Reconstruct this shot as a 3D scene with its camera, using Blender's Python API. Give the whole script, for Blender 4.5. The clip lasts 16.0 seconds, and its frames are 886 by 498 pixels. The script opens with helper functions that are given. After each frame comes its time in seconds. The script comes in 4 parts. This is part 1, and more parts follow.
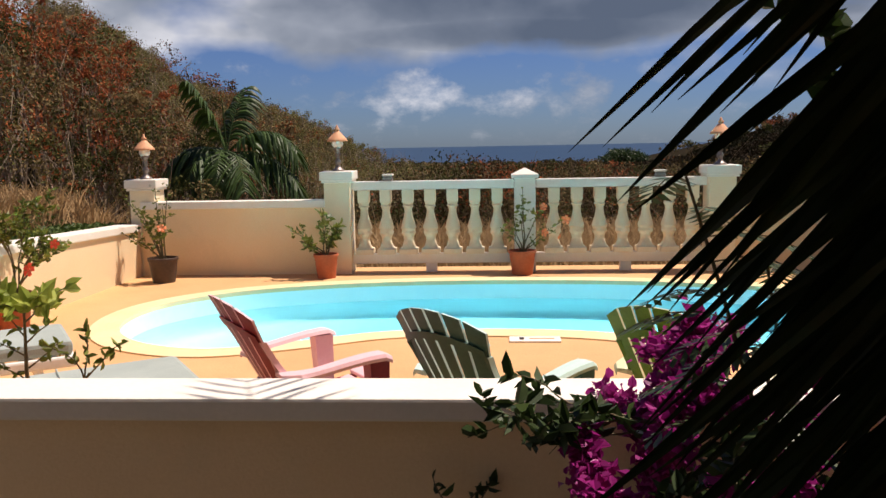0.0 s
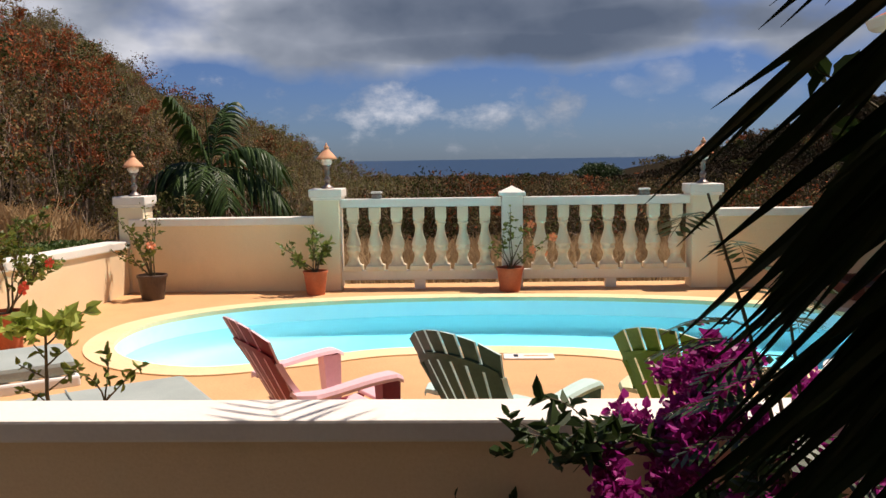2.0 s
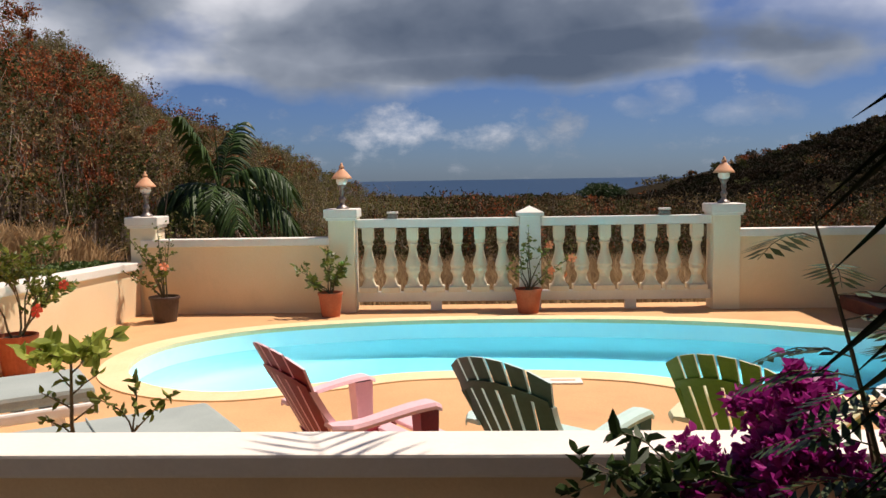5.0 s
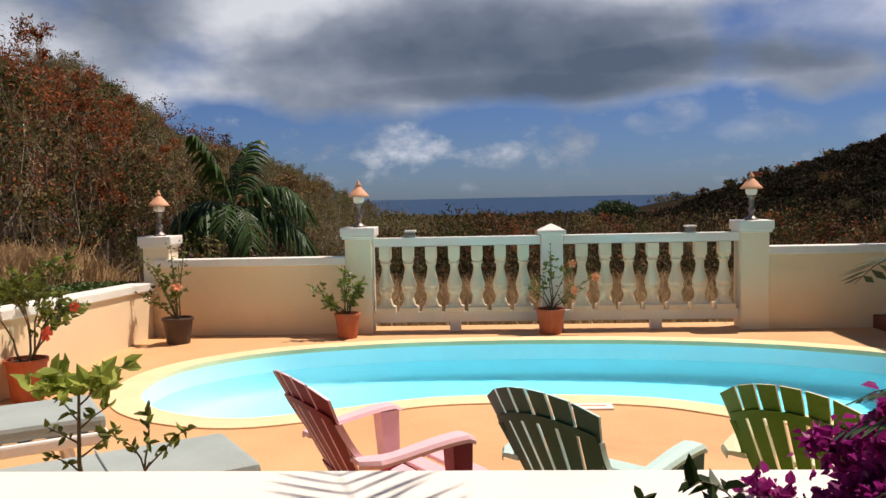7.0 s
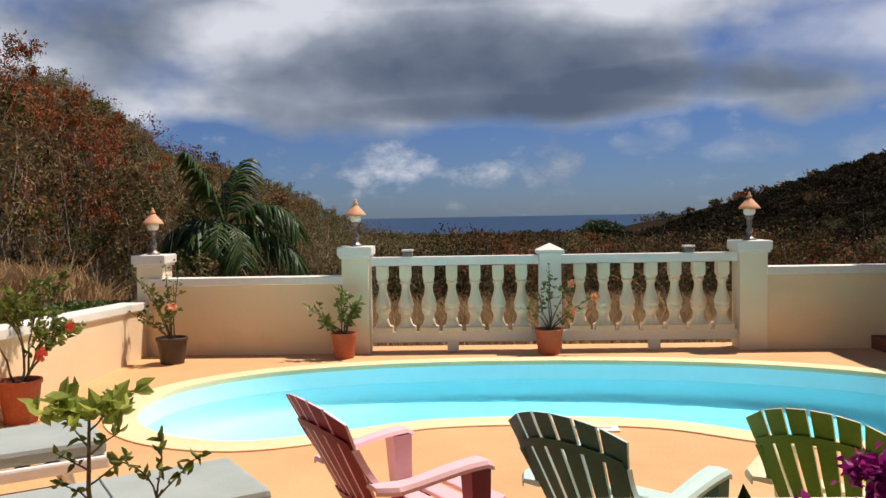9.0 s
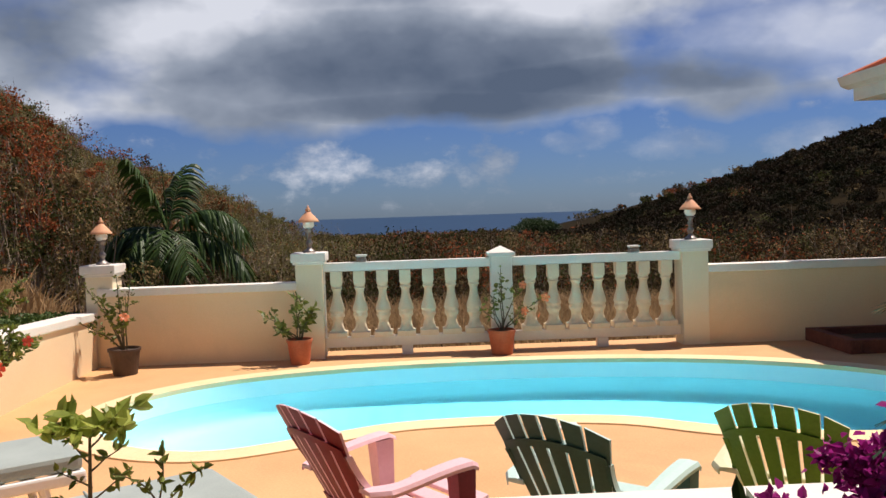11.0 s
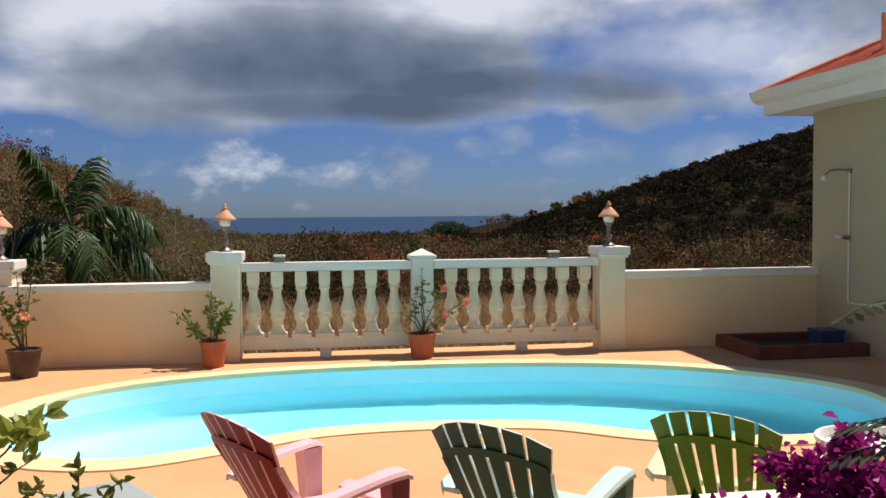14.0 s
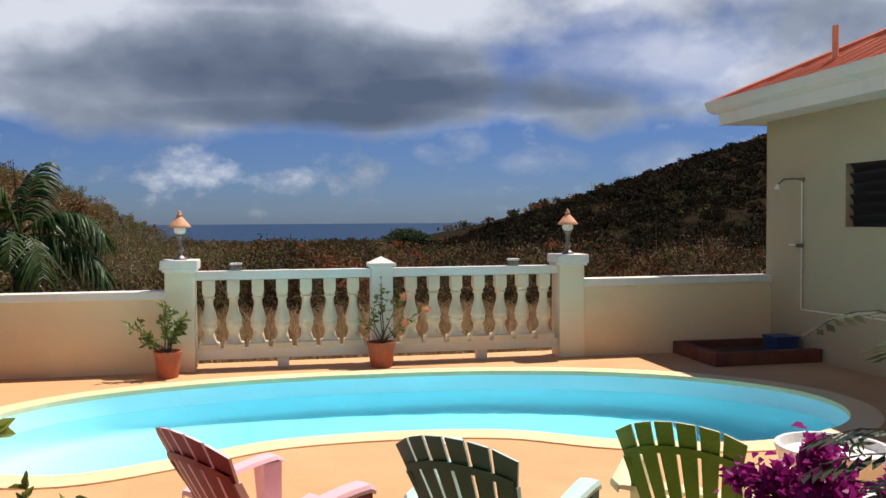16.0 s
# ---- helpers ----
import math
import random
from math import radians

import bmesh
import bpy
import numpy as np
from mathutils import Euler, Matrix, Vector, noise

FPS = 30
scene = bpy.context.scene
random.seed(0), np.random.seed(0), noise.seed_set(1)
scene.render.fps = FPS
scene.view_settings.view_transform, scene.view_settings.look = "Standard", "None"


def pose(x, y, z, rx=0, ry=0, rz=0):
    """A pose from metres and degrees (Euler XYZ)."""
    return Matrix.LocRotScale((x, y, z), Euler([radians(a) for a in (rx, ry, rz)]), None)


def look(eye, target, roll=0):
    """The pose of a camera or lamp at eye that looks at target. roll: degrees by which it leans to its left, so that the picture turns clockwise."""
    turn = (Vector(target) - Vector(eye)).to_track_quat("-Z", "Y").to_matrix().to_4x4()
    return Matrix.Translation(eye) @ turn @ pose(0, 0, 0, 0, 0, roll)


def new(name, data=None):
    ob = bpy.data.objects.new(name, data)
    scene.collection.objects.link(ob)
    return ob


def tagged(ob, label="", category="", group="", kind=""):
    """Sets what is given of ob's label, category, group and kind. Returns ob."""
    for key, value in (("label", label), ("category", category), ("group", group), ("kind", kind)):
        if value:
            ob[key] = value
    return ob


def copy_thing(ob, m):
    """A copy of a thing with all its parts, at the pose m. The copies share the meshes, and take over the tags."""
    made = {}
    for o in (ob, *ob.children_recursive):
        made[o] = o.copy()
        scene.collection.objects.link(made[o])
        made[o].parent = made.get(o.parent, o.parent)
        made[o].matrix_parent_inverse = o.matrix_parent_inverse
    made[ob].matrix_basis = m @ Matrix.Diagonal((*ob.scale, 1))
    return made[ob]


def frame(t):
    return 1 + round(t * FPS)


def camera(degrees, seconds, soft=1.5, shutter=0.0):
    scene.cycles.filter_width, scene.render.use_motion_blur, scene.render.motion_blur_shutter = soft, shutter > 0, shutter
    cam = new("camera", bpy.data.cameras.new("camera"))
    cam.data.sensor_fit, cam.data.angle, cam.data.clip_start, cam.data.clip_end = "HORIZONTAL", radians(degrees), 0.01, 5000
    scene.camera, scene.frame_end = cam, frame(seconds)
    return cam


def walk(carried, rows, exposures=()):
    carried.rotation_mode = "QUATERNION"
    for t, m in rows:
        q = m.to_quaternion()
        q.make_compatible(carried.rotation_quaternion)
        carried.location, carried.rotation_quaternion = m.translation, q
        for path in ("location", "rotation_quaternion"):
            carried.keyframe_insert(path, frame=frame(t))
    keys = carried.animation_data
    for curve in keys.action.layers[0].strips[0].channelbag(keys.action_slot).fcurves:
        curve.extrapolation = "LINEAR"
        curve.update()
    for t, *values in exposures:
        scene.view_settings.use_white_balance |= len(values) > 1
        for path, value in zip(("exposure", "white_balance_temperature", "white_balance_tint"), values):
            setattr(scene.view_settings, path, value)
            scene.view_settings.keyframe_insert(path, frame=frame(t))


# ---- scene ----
cam = camera(55.7, 16.0)
PATH = [
    (0, (2.156, -9.863, 1.534), (2.017, -7.884, 1.286), -1.1),
    (0.5, (2.128, -9.905, 1.553), (2.006, -7.923, 1.312), -1.0),
    (1, (2.096, -9.953, 1.576), (1.99, -7.97, 1.342), -0.9),
    (1.5, (2.045, -9.963, 1.586), (1.952, -7.978, 1.36), -0.9),
    (2, (2.001, -9.978, 1.595), (1.922, -7.991, 1.377), -0.9),
    (2.5, (1.967, -9.967, 1.595), (1.896, -7.979, 1.386), -0.8),
    (3, (1.932, -9.958, 1.6), (1.862, -7.97, 1.398), -0.7),
    (3.5, (1.899, -9.924, 1.594), (1.827, -7.935, 1.4), -0.6),
    (4, (1.874, -9.889, 1.588), (1.799, -7.899, 1.404), -0.7),
    (6.5, (1.748, -9.66, 1.591), (1.648, -7.667, 1.448), -1.3),
    (7, (1.723, -9.577, 1.581), (1.612, -7.584, 1.455), -1.2),
    (7.5, (1.694, -9.495, 1.567), (1.576, -7.501, 1.46), -1.0),
    (8, (1.663, -9.462, 1.564), (1.548, -7.467, 1.472), -0.9),
    (8.5, (1.625, -9.475, 1.57), (1.525, -7.48, 1.486), -0.8),
    (9, (1.59, -9.516, 1.587), (1.512, -7.519, 1.505), -1.0),
    (11.5, (1.357, -9.676, 1.656), (1.472, -7.682, 1.567), -1.7),
    (12, (1.329, -9.658, 1.659), (1.481, -7.666, 1.564), -1.3),
    (12.5, (1.315, -9.637, 1.657), (1.502, -7.648, 1.556), -1.0),
    (13, (1.304, -9.621, 1.655), (1.523, -7.636, 1.554), -0.7),
    (13.5, (1.302, -9.586, 1.649), (1.553, -7.604, 1.555), -0.6),
    (14, (1.296, -9.558, 1.648), (1.579, -7.58, 1.563), -0.5),
    (14.5, (1.294, -9.533, 1.649), (1.607, -7.559, 1.575), -0.4),
    (15, (1.287, -9.52, 1.654), (1.629, -7.55, 1.588), -0.4),
    (15.5, (1.285, -9.504, 1.654), (1.649, -7.539, 1.59), -0.4),
    (16, (1.278, -9.497, 1.655), (1.662, -7.535, 1.586), -0.4),
]
EXPOSURES = [(0, 0.30, 7250, 21), (4, 0.18, 7150, 20), (9, 0.20, 7000, 19), (16, 0.24, 6750, 19)]
walk(cam, [(t, look(eye, target, roll)) for t, eye, target, roll in PATH], EXPOSURES)

# ---- light and sky ----
# small cumulus and dark cloud bellies: azimuth, elevation, half width, half height, in radians
CUMULI = [(-0.095, 0.062, 0.062, 0.034), (-0.135, 0.048, 0.030, 0.016), (-0.08, 0.043, 0.024, 0.020), (0.022, 0.046, 0.062, 0.022), (0.068, 0.037, 0.030, 0.018), (0.100, 0.056, 0.034, 0.044), (-0.28, 0.142, 0.085, 0.034)]
FAINT = [(-0.146, 0.102, 0.045, 0.024), (0.222, 0.090, 0.040, 0.024), (0.308, 0.068, 0.075, 0.020), (0.185, 0.078, 0.03, 0.016), (-0.40, 0.112, 0.07, 0.035), (0.46, 0.07, 0.08, 0.022)]
BELLIES = [(0.06, 0.128, 0.24, 0.026), (0.20, 0.150, 0.34, 0.030), (-0.02, 0.180, 0.30, 0.06)]
BRIGHT = [(0.45, 0.182, 0.20, 0.055), (-0.29, 0.200, 0.10, 0.045), (0.30, 0.25, 0.30, 0.06), (-0.50, 0.17, 0.10, 0.04)]
SUN_TO = Vector((0.41, 0.22, 1.0)).normalized()
SUN_EL = math.asin(SUN_TO.z)
SUN_AZ = math.atan2(SUN_TO.x, SUN_TO.y)


def nodes_of(tree):
    tree.nodes.clear()

    def node(kind, **inputs):
        n = tree.nodes.new(kind)
        for key, value in inputs.items():
            key = key.replace("_", " ")
            sock = n.inputs[int(key[1:])] if key[0] == "i" and key[1:].isdigit() else n.inputs[key]
            if isinstance(value, bpy.types.NodeSocket):
                tree.links.new(value, sock)
            else:
                sock.default_value = value
        return n

    return node


def math_node(node, op, a, b=0.0, clamp=False):
    n = node("ShaderNodeMath", i0=a, i1=b)
    n.operation, n.use_clamp = op, clamp
    return n.outputs[0]


def ramp(node, fac, stops):
    n = node("ShaderNodeValToRGB", Fac=fac)
    els = n.color_ramp.elements
    while len(els) < len(stops):
        els.new(0.5)
    for e, (p, c) in zip(els, stops):
        e.position, e.color = p, (*c, 1) if len(c) == 3 else c
    return n.outputs[0]


def mix_rgb(node, fac, a, b, kind="MIX"):
    n = node("ShaderNodeMix")
    n.data_type, n.blend_type = "RGBA", kind
    tree = n.id_data
    for sock, v in ((n.inputs[0], fac), (n.inputs[6], a), (n.inputs[7], b)):
        if isinstance(v, bpy.types.NodeSocket):
            tree.links.new(v, sock)
        else:
            sock.default_value = (*v, 1) if isinstance(v, tuple) and len(v) == 3 else v
    return n.outputs[2]


world = bpy.data.worlds.new("sky")
world.use_nodes = True
scene.world = world
W = nodes_of(world.node_tree)
sky = W("ShaderNodeTexSky")
sky.sky_type, sky.sun_disc = "NISHITA", False
sky.sun_elevation, sky.sun_rotation = SUN_EL, SUN_AZ
sky.air_density, sky.dust_density, sky.ozone_density = 1.0, 0.3, 3.0
coords = W("ShaderNodeTexCoord")
axes = W("ShaderNodeSeparateXYZ", Vector=coords.outputs["Generated"])
elev = math_node(W, "ARCSINE", axes.outputs[2])
azim = math_node(W, "ARCTAN2", axes.outputs[0], axes.outputs[1])
flat = W("ShaderNodeCombineXYZ", X=azim, Y=math_node(W, "MULTIPLY", elev, 1.55), Z=0.37).outputs[0]


def noise_at(vec, scale, detail=6.0, rough=0.55, shift=(0, 0, 0)):
    m = W("ShaderNodeMapping", Vector=vec, Location=shift)
    n = W("ShaderNodeTexNoise", Vector=m.outputs[0], Scale=scale, Detail=detail, Roughness=rough)
    return n.outputs["Fac"]


def blob(a, e, ra, re):
    """1 in the middle of an oval of sky, 0 at its rim."""
    x = math_node(W, "DIVIDE", math_node(W, "SUBTRACT", azim, a), ra)
    y = math_node(W, "DIVIDE", math_node(W, "SUBTRACT", elev, e), re)
    d = math_node(W, "ADD", math_node(W, "MULTIPLY", x, x), math_node(W, "MULTIPLY", y, y))
    return math_node(W, "SUBTRACT", 1.0, d, clamp=True)


billow = noise_at(flat, 5.0, 5.0, 0.52)
puff = noise_at(flat, 24.0, 9.0, 0.60, (0.3, 0.1, 0.0))
broad = noise_at(flat, 2.3, 4.0, 0.5, (1.7, 0.4, 0.0))
# a deck of cumulus that thickens upwards
deck_bias = W("ShaderNodeMapRange", Value=elev, i1=0.055, i2=0.125, i3=-0.60, i4=0.52).outputs[0]
deck = math_node(W, "ADD", deck_bias, math_node(W, "MULTIPLY", math_node(W, "SUBTRACT", billow, 0.5), 1.7))
deck = math_node(W, "ADD", deck, math_node(W, "MULTIPLY", math_node(W, "SUBTRACT", broad, 0.5), 0.9))
# breaking up overhead into clear blue
deck = math_node(W, "ADD", deck, W("ShaderNodeMapRange", Value=elev, i1=0.30, i2=0.62, i3=0.0, i4=-0.75).outputs[0])
deck = W("ShaderNodeMapRange", Value=deck, i1=-0.02, i2=0.34).outputs[0]
small = None
for spot in CUMULI:
    b = blob(*spot)
    small = b if small is None else math_node(W, "MAXIMUM", small, b)
small = math_node(W, "ADD", math_node(W, "MULTIPLY", small, 1.15), math_node(W, "MULTIPLY", math_node(W, "SUBTRACT", puff, 0.5), 4.4))
small = W("ShaderNodeMapRange", Value=small, i1=0.30, i2=1.55, i4=0.72).outputs[0]
veil = None
for spot in FAINT:
    b = blob(*spot)
    veil = b if veil is None else math_node(W, "MAXIMUM", veil, b)
veil = math_node(W, "ADD", veil, math_node(W, "MULTIPLY", math_node(W, "SUBTRACT", puff, 0.5), 3.0))
veil = W("ShaderNodeMapRange", Value=veil, i1=0.1, i2=1.6, i4=0.5).outputs[0]
cover = math_node(W, "MAXIMUM", deck, math_node(W, "MAXIMUM", small, veil))
belly = None
for spot in BELLIES:
    b = blob(*spot)
    belly = b if belly is None else math_node(W, "MAXIMUM", belly, b)
belly = math_node(W, "MULTIPLY", belly, math_node(W, "MULTIPLY", billow, 1.9))
shade = math_node(W, "ADD", math_node(W, "MULTIPLY", noise_at(flat, 4.2, 5.0, 0.52, (0.05, -0.12, 0.6)), 1.1), math_node(W, "MULTIPLY", belly, -0.36))
tops = None
for spot in BRIGHT:
    b = blob(*spot)
    tops = b if tops is None else math_node(W, "MAXIMUM", tops, b)
shade = math_node(W, "ADD", shade, math_node(W, "MULTIPLY", math_node(W, "MULTIPLY", tops, billow), 0.46))
cover = math_node(W, "MAXIMUM", cover, math_node(W, "MULTIPLY", tops, math_node(W, "MULTIPLY", billow, 1.9), clamp=True))
shade = math_node(W, "ADD", shade, math_node(W, "MULTIPLY", math_node(W, "SUBTRACT", small, deck, clamp=True), 0.16))
cloud = ramp(W, shade, [(0.12, (0.076, 0.110, 0.160)), (0.32, (0.132, 0.176, 0.235)), (0.50, (0.25, 0.31, 0.38)), (0.72, (0.58, 0.655, 0.725))])
blue = mix_rgb(W, 1.0, sky.outputs[0], (0.0220, 0.0340, 0.059, 1.0), "MULTIPLY")
seen = mix_rgb(W, math_node(W, "MULTIPLY", cover, 0.94), blue, cloud)
back = W("ShaderNodeBackground", Color=seen, Strength=1.0)
W("ShaderNodeOutputWorld", Surface=back.outputs[0])

lamp = bpy.data.lights.new("sun", "SUN")
lamp.energy, lamp.angle, lamp.color = 5.0, radians(0.53), (1.0, 0.955, 0.88)
sun = new("sun", lamp)
sun.matrix_world = look(SUN_TO * 50, (0, 0, 0))


# ---- materials ----
def material(name, build):
    m = bpy.data.materials.new(name)
    m.use_nodes = True
    build(nodes_of(m.node_tree))
    return m


def surface(name, dark, light, rough=0.7, grain=30.0, stain=1.5, bump=0.15, metal=0.0, island=0.0, spec=0.4, thin=0.0, stain_to=None):
    """A two-scale surface: fine grain and broad stains between two tones."""

    def build(N):
        tc = N("ShaderNodeTexCoord").outputs["Object"]
        fine = N("ShaderNodeTexNoise", Vector=tc, Scale=grain, Detail=5.0, Roughness=0.6).outputs["Fac"]
        wide = N("ShaderNodeTexNoise", Vector=tc, Scale=stain, Detail=5.0, Roughness=0.6).outputs["Fac"]
        mixed = math_node(N, "ADD", math_node(N, "MULTIPLY", fine, 0.45), math_node(N, "MULTIPLY", wide, 0.55))
        fac = N("ShaderNodeMapRange", Value=mixed, i1=0.34, i2=0.66).outputs[0]
        if island:
            r = N("ShaderNodeNewGeometry").outputs["Random Per Island"]
            fac = math_node(N, "ADD", math_node(N, "MULTIPLY", fac, 1 - island), math_node(N, "MULTIPLY", r, island))
        col = ramp(N, fac, [(0.0, dark), (1.0, light)])
        if stain_to:
            patch = N("ShaderNodeTexNoise", Vector=tc, Scale=stain * 0.7, Detail=7.0, Roughness=0.65, Distortion=0.6).outputs["Fac"]
            col = mix_rgb(N, N("ShaderNodeMapRange", Value=patch, i1=0.55, i2=0.75, i3=0.0, i4=0.6).outputs[0], col, stain_to)
        bp = N("ShaderNodeBump", Height=fine, Strength=bump, Distance=0.01)
        p = N("ShaderNodeBsdfPrincipled", Base_Color=col, Roughness=rough, Metallic=metal, Normal=bp.outputs[0])
        p.inputs["Specular IOR Level"].default_value = spec
        out = p.outputs[0]
        if thin:
            t = N("ShaderNodeBsdfTranslucent", Color=col)
            out = N("ShaderNodeMixShader", Fac=thin, i1=out, i2=t.outputs[0]).outputs[0]
        N("ShaderNodeOutputMaterial", Surface=out)

    return material(name, build)


def water_skin(N):
    tc = N("ShaderNodeTexCoord").outputs["Object"]
    n1 = N("ShaderNodeTexNoise", Vector=tc, Scale=7.0, Detail=4.0, Roughness=0.55).outputs["Fac"]
    bp = N("ShaderNodeBump", Height=n1, Strength=0.16, Distance=0.03)
    fr = N("ShaderNodeFresnel", IOR=1.22, Normal=bp.outputs[0])
    gl = N("ShaderNodeBsdfGlossy", Roughness=0.03, Normal=bp.outputs[0], Color=(0.36, 0.36, 0.36, 1))
    # water painted paler towards the west end for its sunlit look; depth is even
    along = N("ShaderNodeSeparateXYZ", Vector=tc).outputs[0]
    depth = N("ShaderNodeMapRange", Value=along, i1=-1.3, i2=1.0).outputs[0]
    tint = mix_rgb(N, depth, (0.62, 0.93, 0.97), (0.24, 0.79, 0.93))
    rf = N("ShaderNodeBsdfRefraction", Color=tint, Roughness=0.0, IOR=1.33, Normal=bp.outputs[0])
    mx = N("ShaderNodeMixShader", Fac=fr.outputs[0], i1=rf.outputs[0], i2=gl.outputs[0])
    N("ShaderNodeOutputMaterial", Surface=mx.outputs[0])


def sea_skin(N):
    tc = N("ShaderNodeTexCoord").outputs["Object"]
    mp = N("ShaderNodeMapping", Vector=tc, Scale=(0.004, 0.012, 1.0)).outputs[0]
    n = N("ShaderNodeTexNoise", Vector=mp, Scale=3.0, Detail=6.0, Roughness=0.6).outputs["Fac"]
    col = ramp(N, n, [(0.3, (0.012, 0.034, 0.078)), (0.7, (0.022, 0.055, 0.108))])
    p = N("ShaderNodeBsdfPrincipled", Base_Color=col, Roughness=0.45)
    p.inputs["Specular IOR Level"].default_value = 0.02
    N("ShaderNodeOutputMaterial", Surface=p.outputs[0])


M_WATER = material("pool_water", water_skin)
M_SEA = material("sea_water", sea_skin)
M_LINER = surface("pool_liner", (0.60, 0.89, 0.94), (0.70, 0.93, 0.96), 0.5, 9.0, 1.2, 0.05)
M_DECK = surface("deck_concrete", (0.535, 0.287, 0.122), (0.68, 0.40, 0.185), 0.75, 60.0, 0.8, 0.25, stain_to=(0.42, 0.24, 0.11))
M_COPING = surface("pool_coping", (0.76, 0.545, 0.285), (0.85, 0.66, 0.39), 0.7, 50.0, 2.0, 0.15)
M_WALL = surface("cream_render", (0.75, 0.555, 0.325), (0.83, 0.64, 0.405), 0.85, 70.0, 0.9, 0.2, stain_to=(0.60, 0.47, 0.29))
# pale render darkened: the shade on the pool side is put into its colour
M_HOUSE = surface("shaded_pale_render", (0.42, 0.345, 0.215), (0.49, 0.41, 0.265), 0.85, 70.0, 0.7, 0.15)
M_WHITE = surface("white_paint", (0.72, 0.665, 0.57), (0.80, 0.75, 0.655), 0.6, 45.0, 2.2, 0.12, stain_to=(0.62, 0.60, 0.54))
M_BALUSTER = surface("cast_concrete", (0.70, 0.58, 0.39), (0.79, 0.68, 0.48), 0.75, 60.0, 2.0, 0.15, stain_to=(0.58, 0.48, 0.32))
M_TERRA = surface("terracotta", (0.36, 0.085, 0.035), (0.50, 0.14, 0.06), 0.75, 40.0, 4.0, 0.15)
M_BROWNPOT = surface("brown_plastic", (0.045, 0.026, 0.018), (0.085, 0.05, 0.035), 0.5, 40.0, 4.0, 0.1)
M_SOIL = surface("soil", (0.04, 0.025, 0.015), (0.09, 0.06, 0.035), 0.95, 60.0, 8.0, 0.6)
M_SHADE = surface("lamp_terracotta", (0.60, 0.27, 0.13), (0.72, 0.38, 0.21), 0.7, 50.0, 6.0, 0.1)
M_PEWTER = surface("lamp_metal", (0.16, 0.13, 0.11), (0.32, 0.28, 0.25), 0.45, 40.0, 8.0, 0.15, metal=0.6)
M_FROST = surface("frosted_glass", (0.78, 0.72, 0.62), (0.86, 0.82, 0.74), 0.25, 40.0, 5.0, 0.03)
M_ROOF = surface("roof_sheet", (0.50, 0.13, 0.055), (0.66, 0.21, 0.10), 0.55, 30.0, 1.0, 0.1)
M_BLACK = surface("dark_void", (0.008, 0.008, 0.009), (0.02, 0.02, 0.022), 0.4, 20.0, 3.0, 0.05)
M_BRICK = surface("red_brick", (0.11, 0.035, 0.022), (0.20, 0.07, 0.04), 0.85, 40.0, 5.0, 0.4)
M_BLUE = surface("blue_plastic", (0.02, 0.05, 0.13), (0.04, 0.08, 0.20), 0.45, 20.0, 3.0, 0.05)
M_TWIG = surface("twig_bark", (0.12, 0.075, 0.05), (0.30, 0.22, 0.16), 0.9, 50.0, 4.0, 0.3, island=0.5)
M_STEM = surface("plant_stem", (0.07, 0.06, 0.03), (0.16, 0.12, 0.06), 0.8, 60.0, 5.0, 0.2)


# soil tone picked for the light it bounces onto the terrace wall
M_BED = surface("bounce_bed_soil", (0.075, 0.058, 0.042), (0.145, 0.115, 0.082), 0.95, 30.0, 3.0, 0.6)


# ---- mesh tools ----
def part(name, bm, mat, parent=None, label="", smooth=False):
    """Links a bmesh as one mesh object, under a thing or part."""
    me = bpy.data.meshes.new(name)
    bm.to_mesh(me)
    bm.free()
    me.materials.append(mat)
    if smooth:
        me.shade_smooth()
    ob = new(name, me)
    if parent:
        ob.parent = parent
    return tagged(ob, label)


def sheet(name, verts, faces, mat, parent=None, smooth=False):
    me = bpy.data.meshes.new(name)
    me.from_pydata(verts, [], faces)
    me.materials.append(mat)
    if smooth:
        me.shade_smooth()
    ob = new(name, me)
    if parent:
        ob.parent = parent
    return ob


def thing(name, m=None, label="", category="", group=""):
    ob = new(name)
    ob.matrix_world = m or Matrix()
    return tagged(ob, label, category, group)


def add_box(bm, x0, x1, y0, y1, z0, z1, bevel=0.0):
    made = bmesh.ops.create_cube(bm, size=1.0)["verts"]
    for v in made:
        v.co = Vector(((x0 + x1) / 2 + v.co.x * (x1 - x0), (y0 + y1) / 2 + v.co.y * (y1 - y0), (z0 + z1) / 2 + v.co.z * (z1 - z0)))
    if bevel:
        edges = list({e for v in made for e in v.link_edges})
        bmesh.ops.bevel(bm, geom=edges, offset=bevel, segments=2, affect="EDGES", profile=0.6)
    return bm


def box(x0, x1, y0, y1, z0, z1, bevel=0.0):
    return add_box(bmesh.new(), x0, x1, y0, y1, z0, z1, bevel)


def lathe(profile, segs=24, bm=None, square=()):
    """Turns (radius, z) rows round z; rows listed in square keep four corners."""
    bm = bm or bmesh.new()
    rings = []
    for k, (r, z) in enumerate(profile):
        ring = []
        for i in range(segs):
            a = 2 * math.pi * (i + 0.5) / segs
            f = min(1 / max(abs(math.cos(a)), 1e-6), 1 / max(abs(math.sin(a)), 1e-6)) if k in square else 1.0
            ring.append(bm.verts.new((r * f * math.cos(a), r * f * math.sin(a), z)))
        rings.append(ring)
    for a, b in zip(rings, rings[1:]):
        for i in range(segs):
            j = (i + 1) % segs
            bm.faces.new((a[i], a[j], b[j], b[i]))
    bm.faces.new(list(reversed(rings[0])))
    bm.faces.new(rings[-1])
    return bm


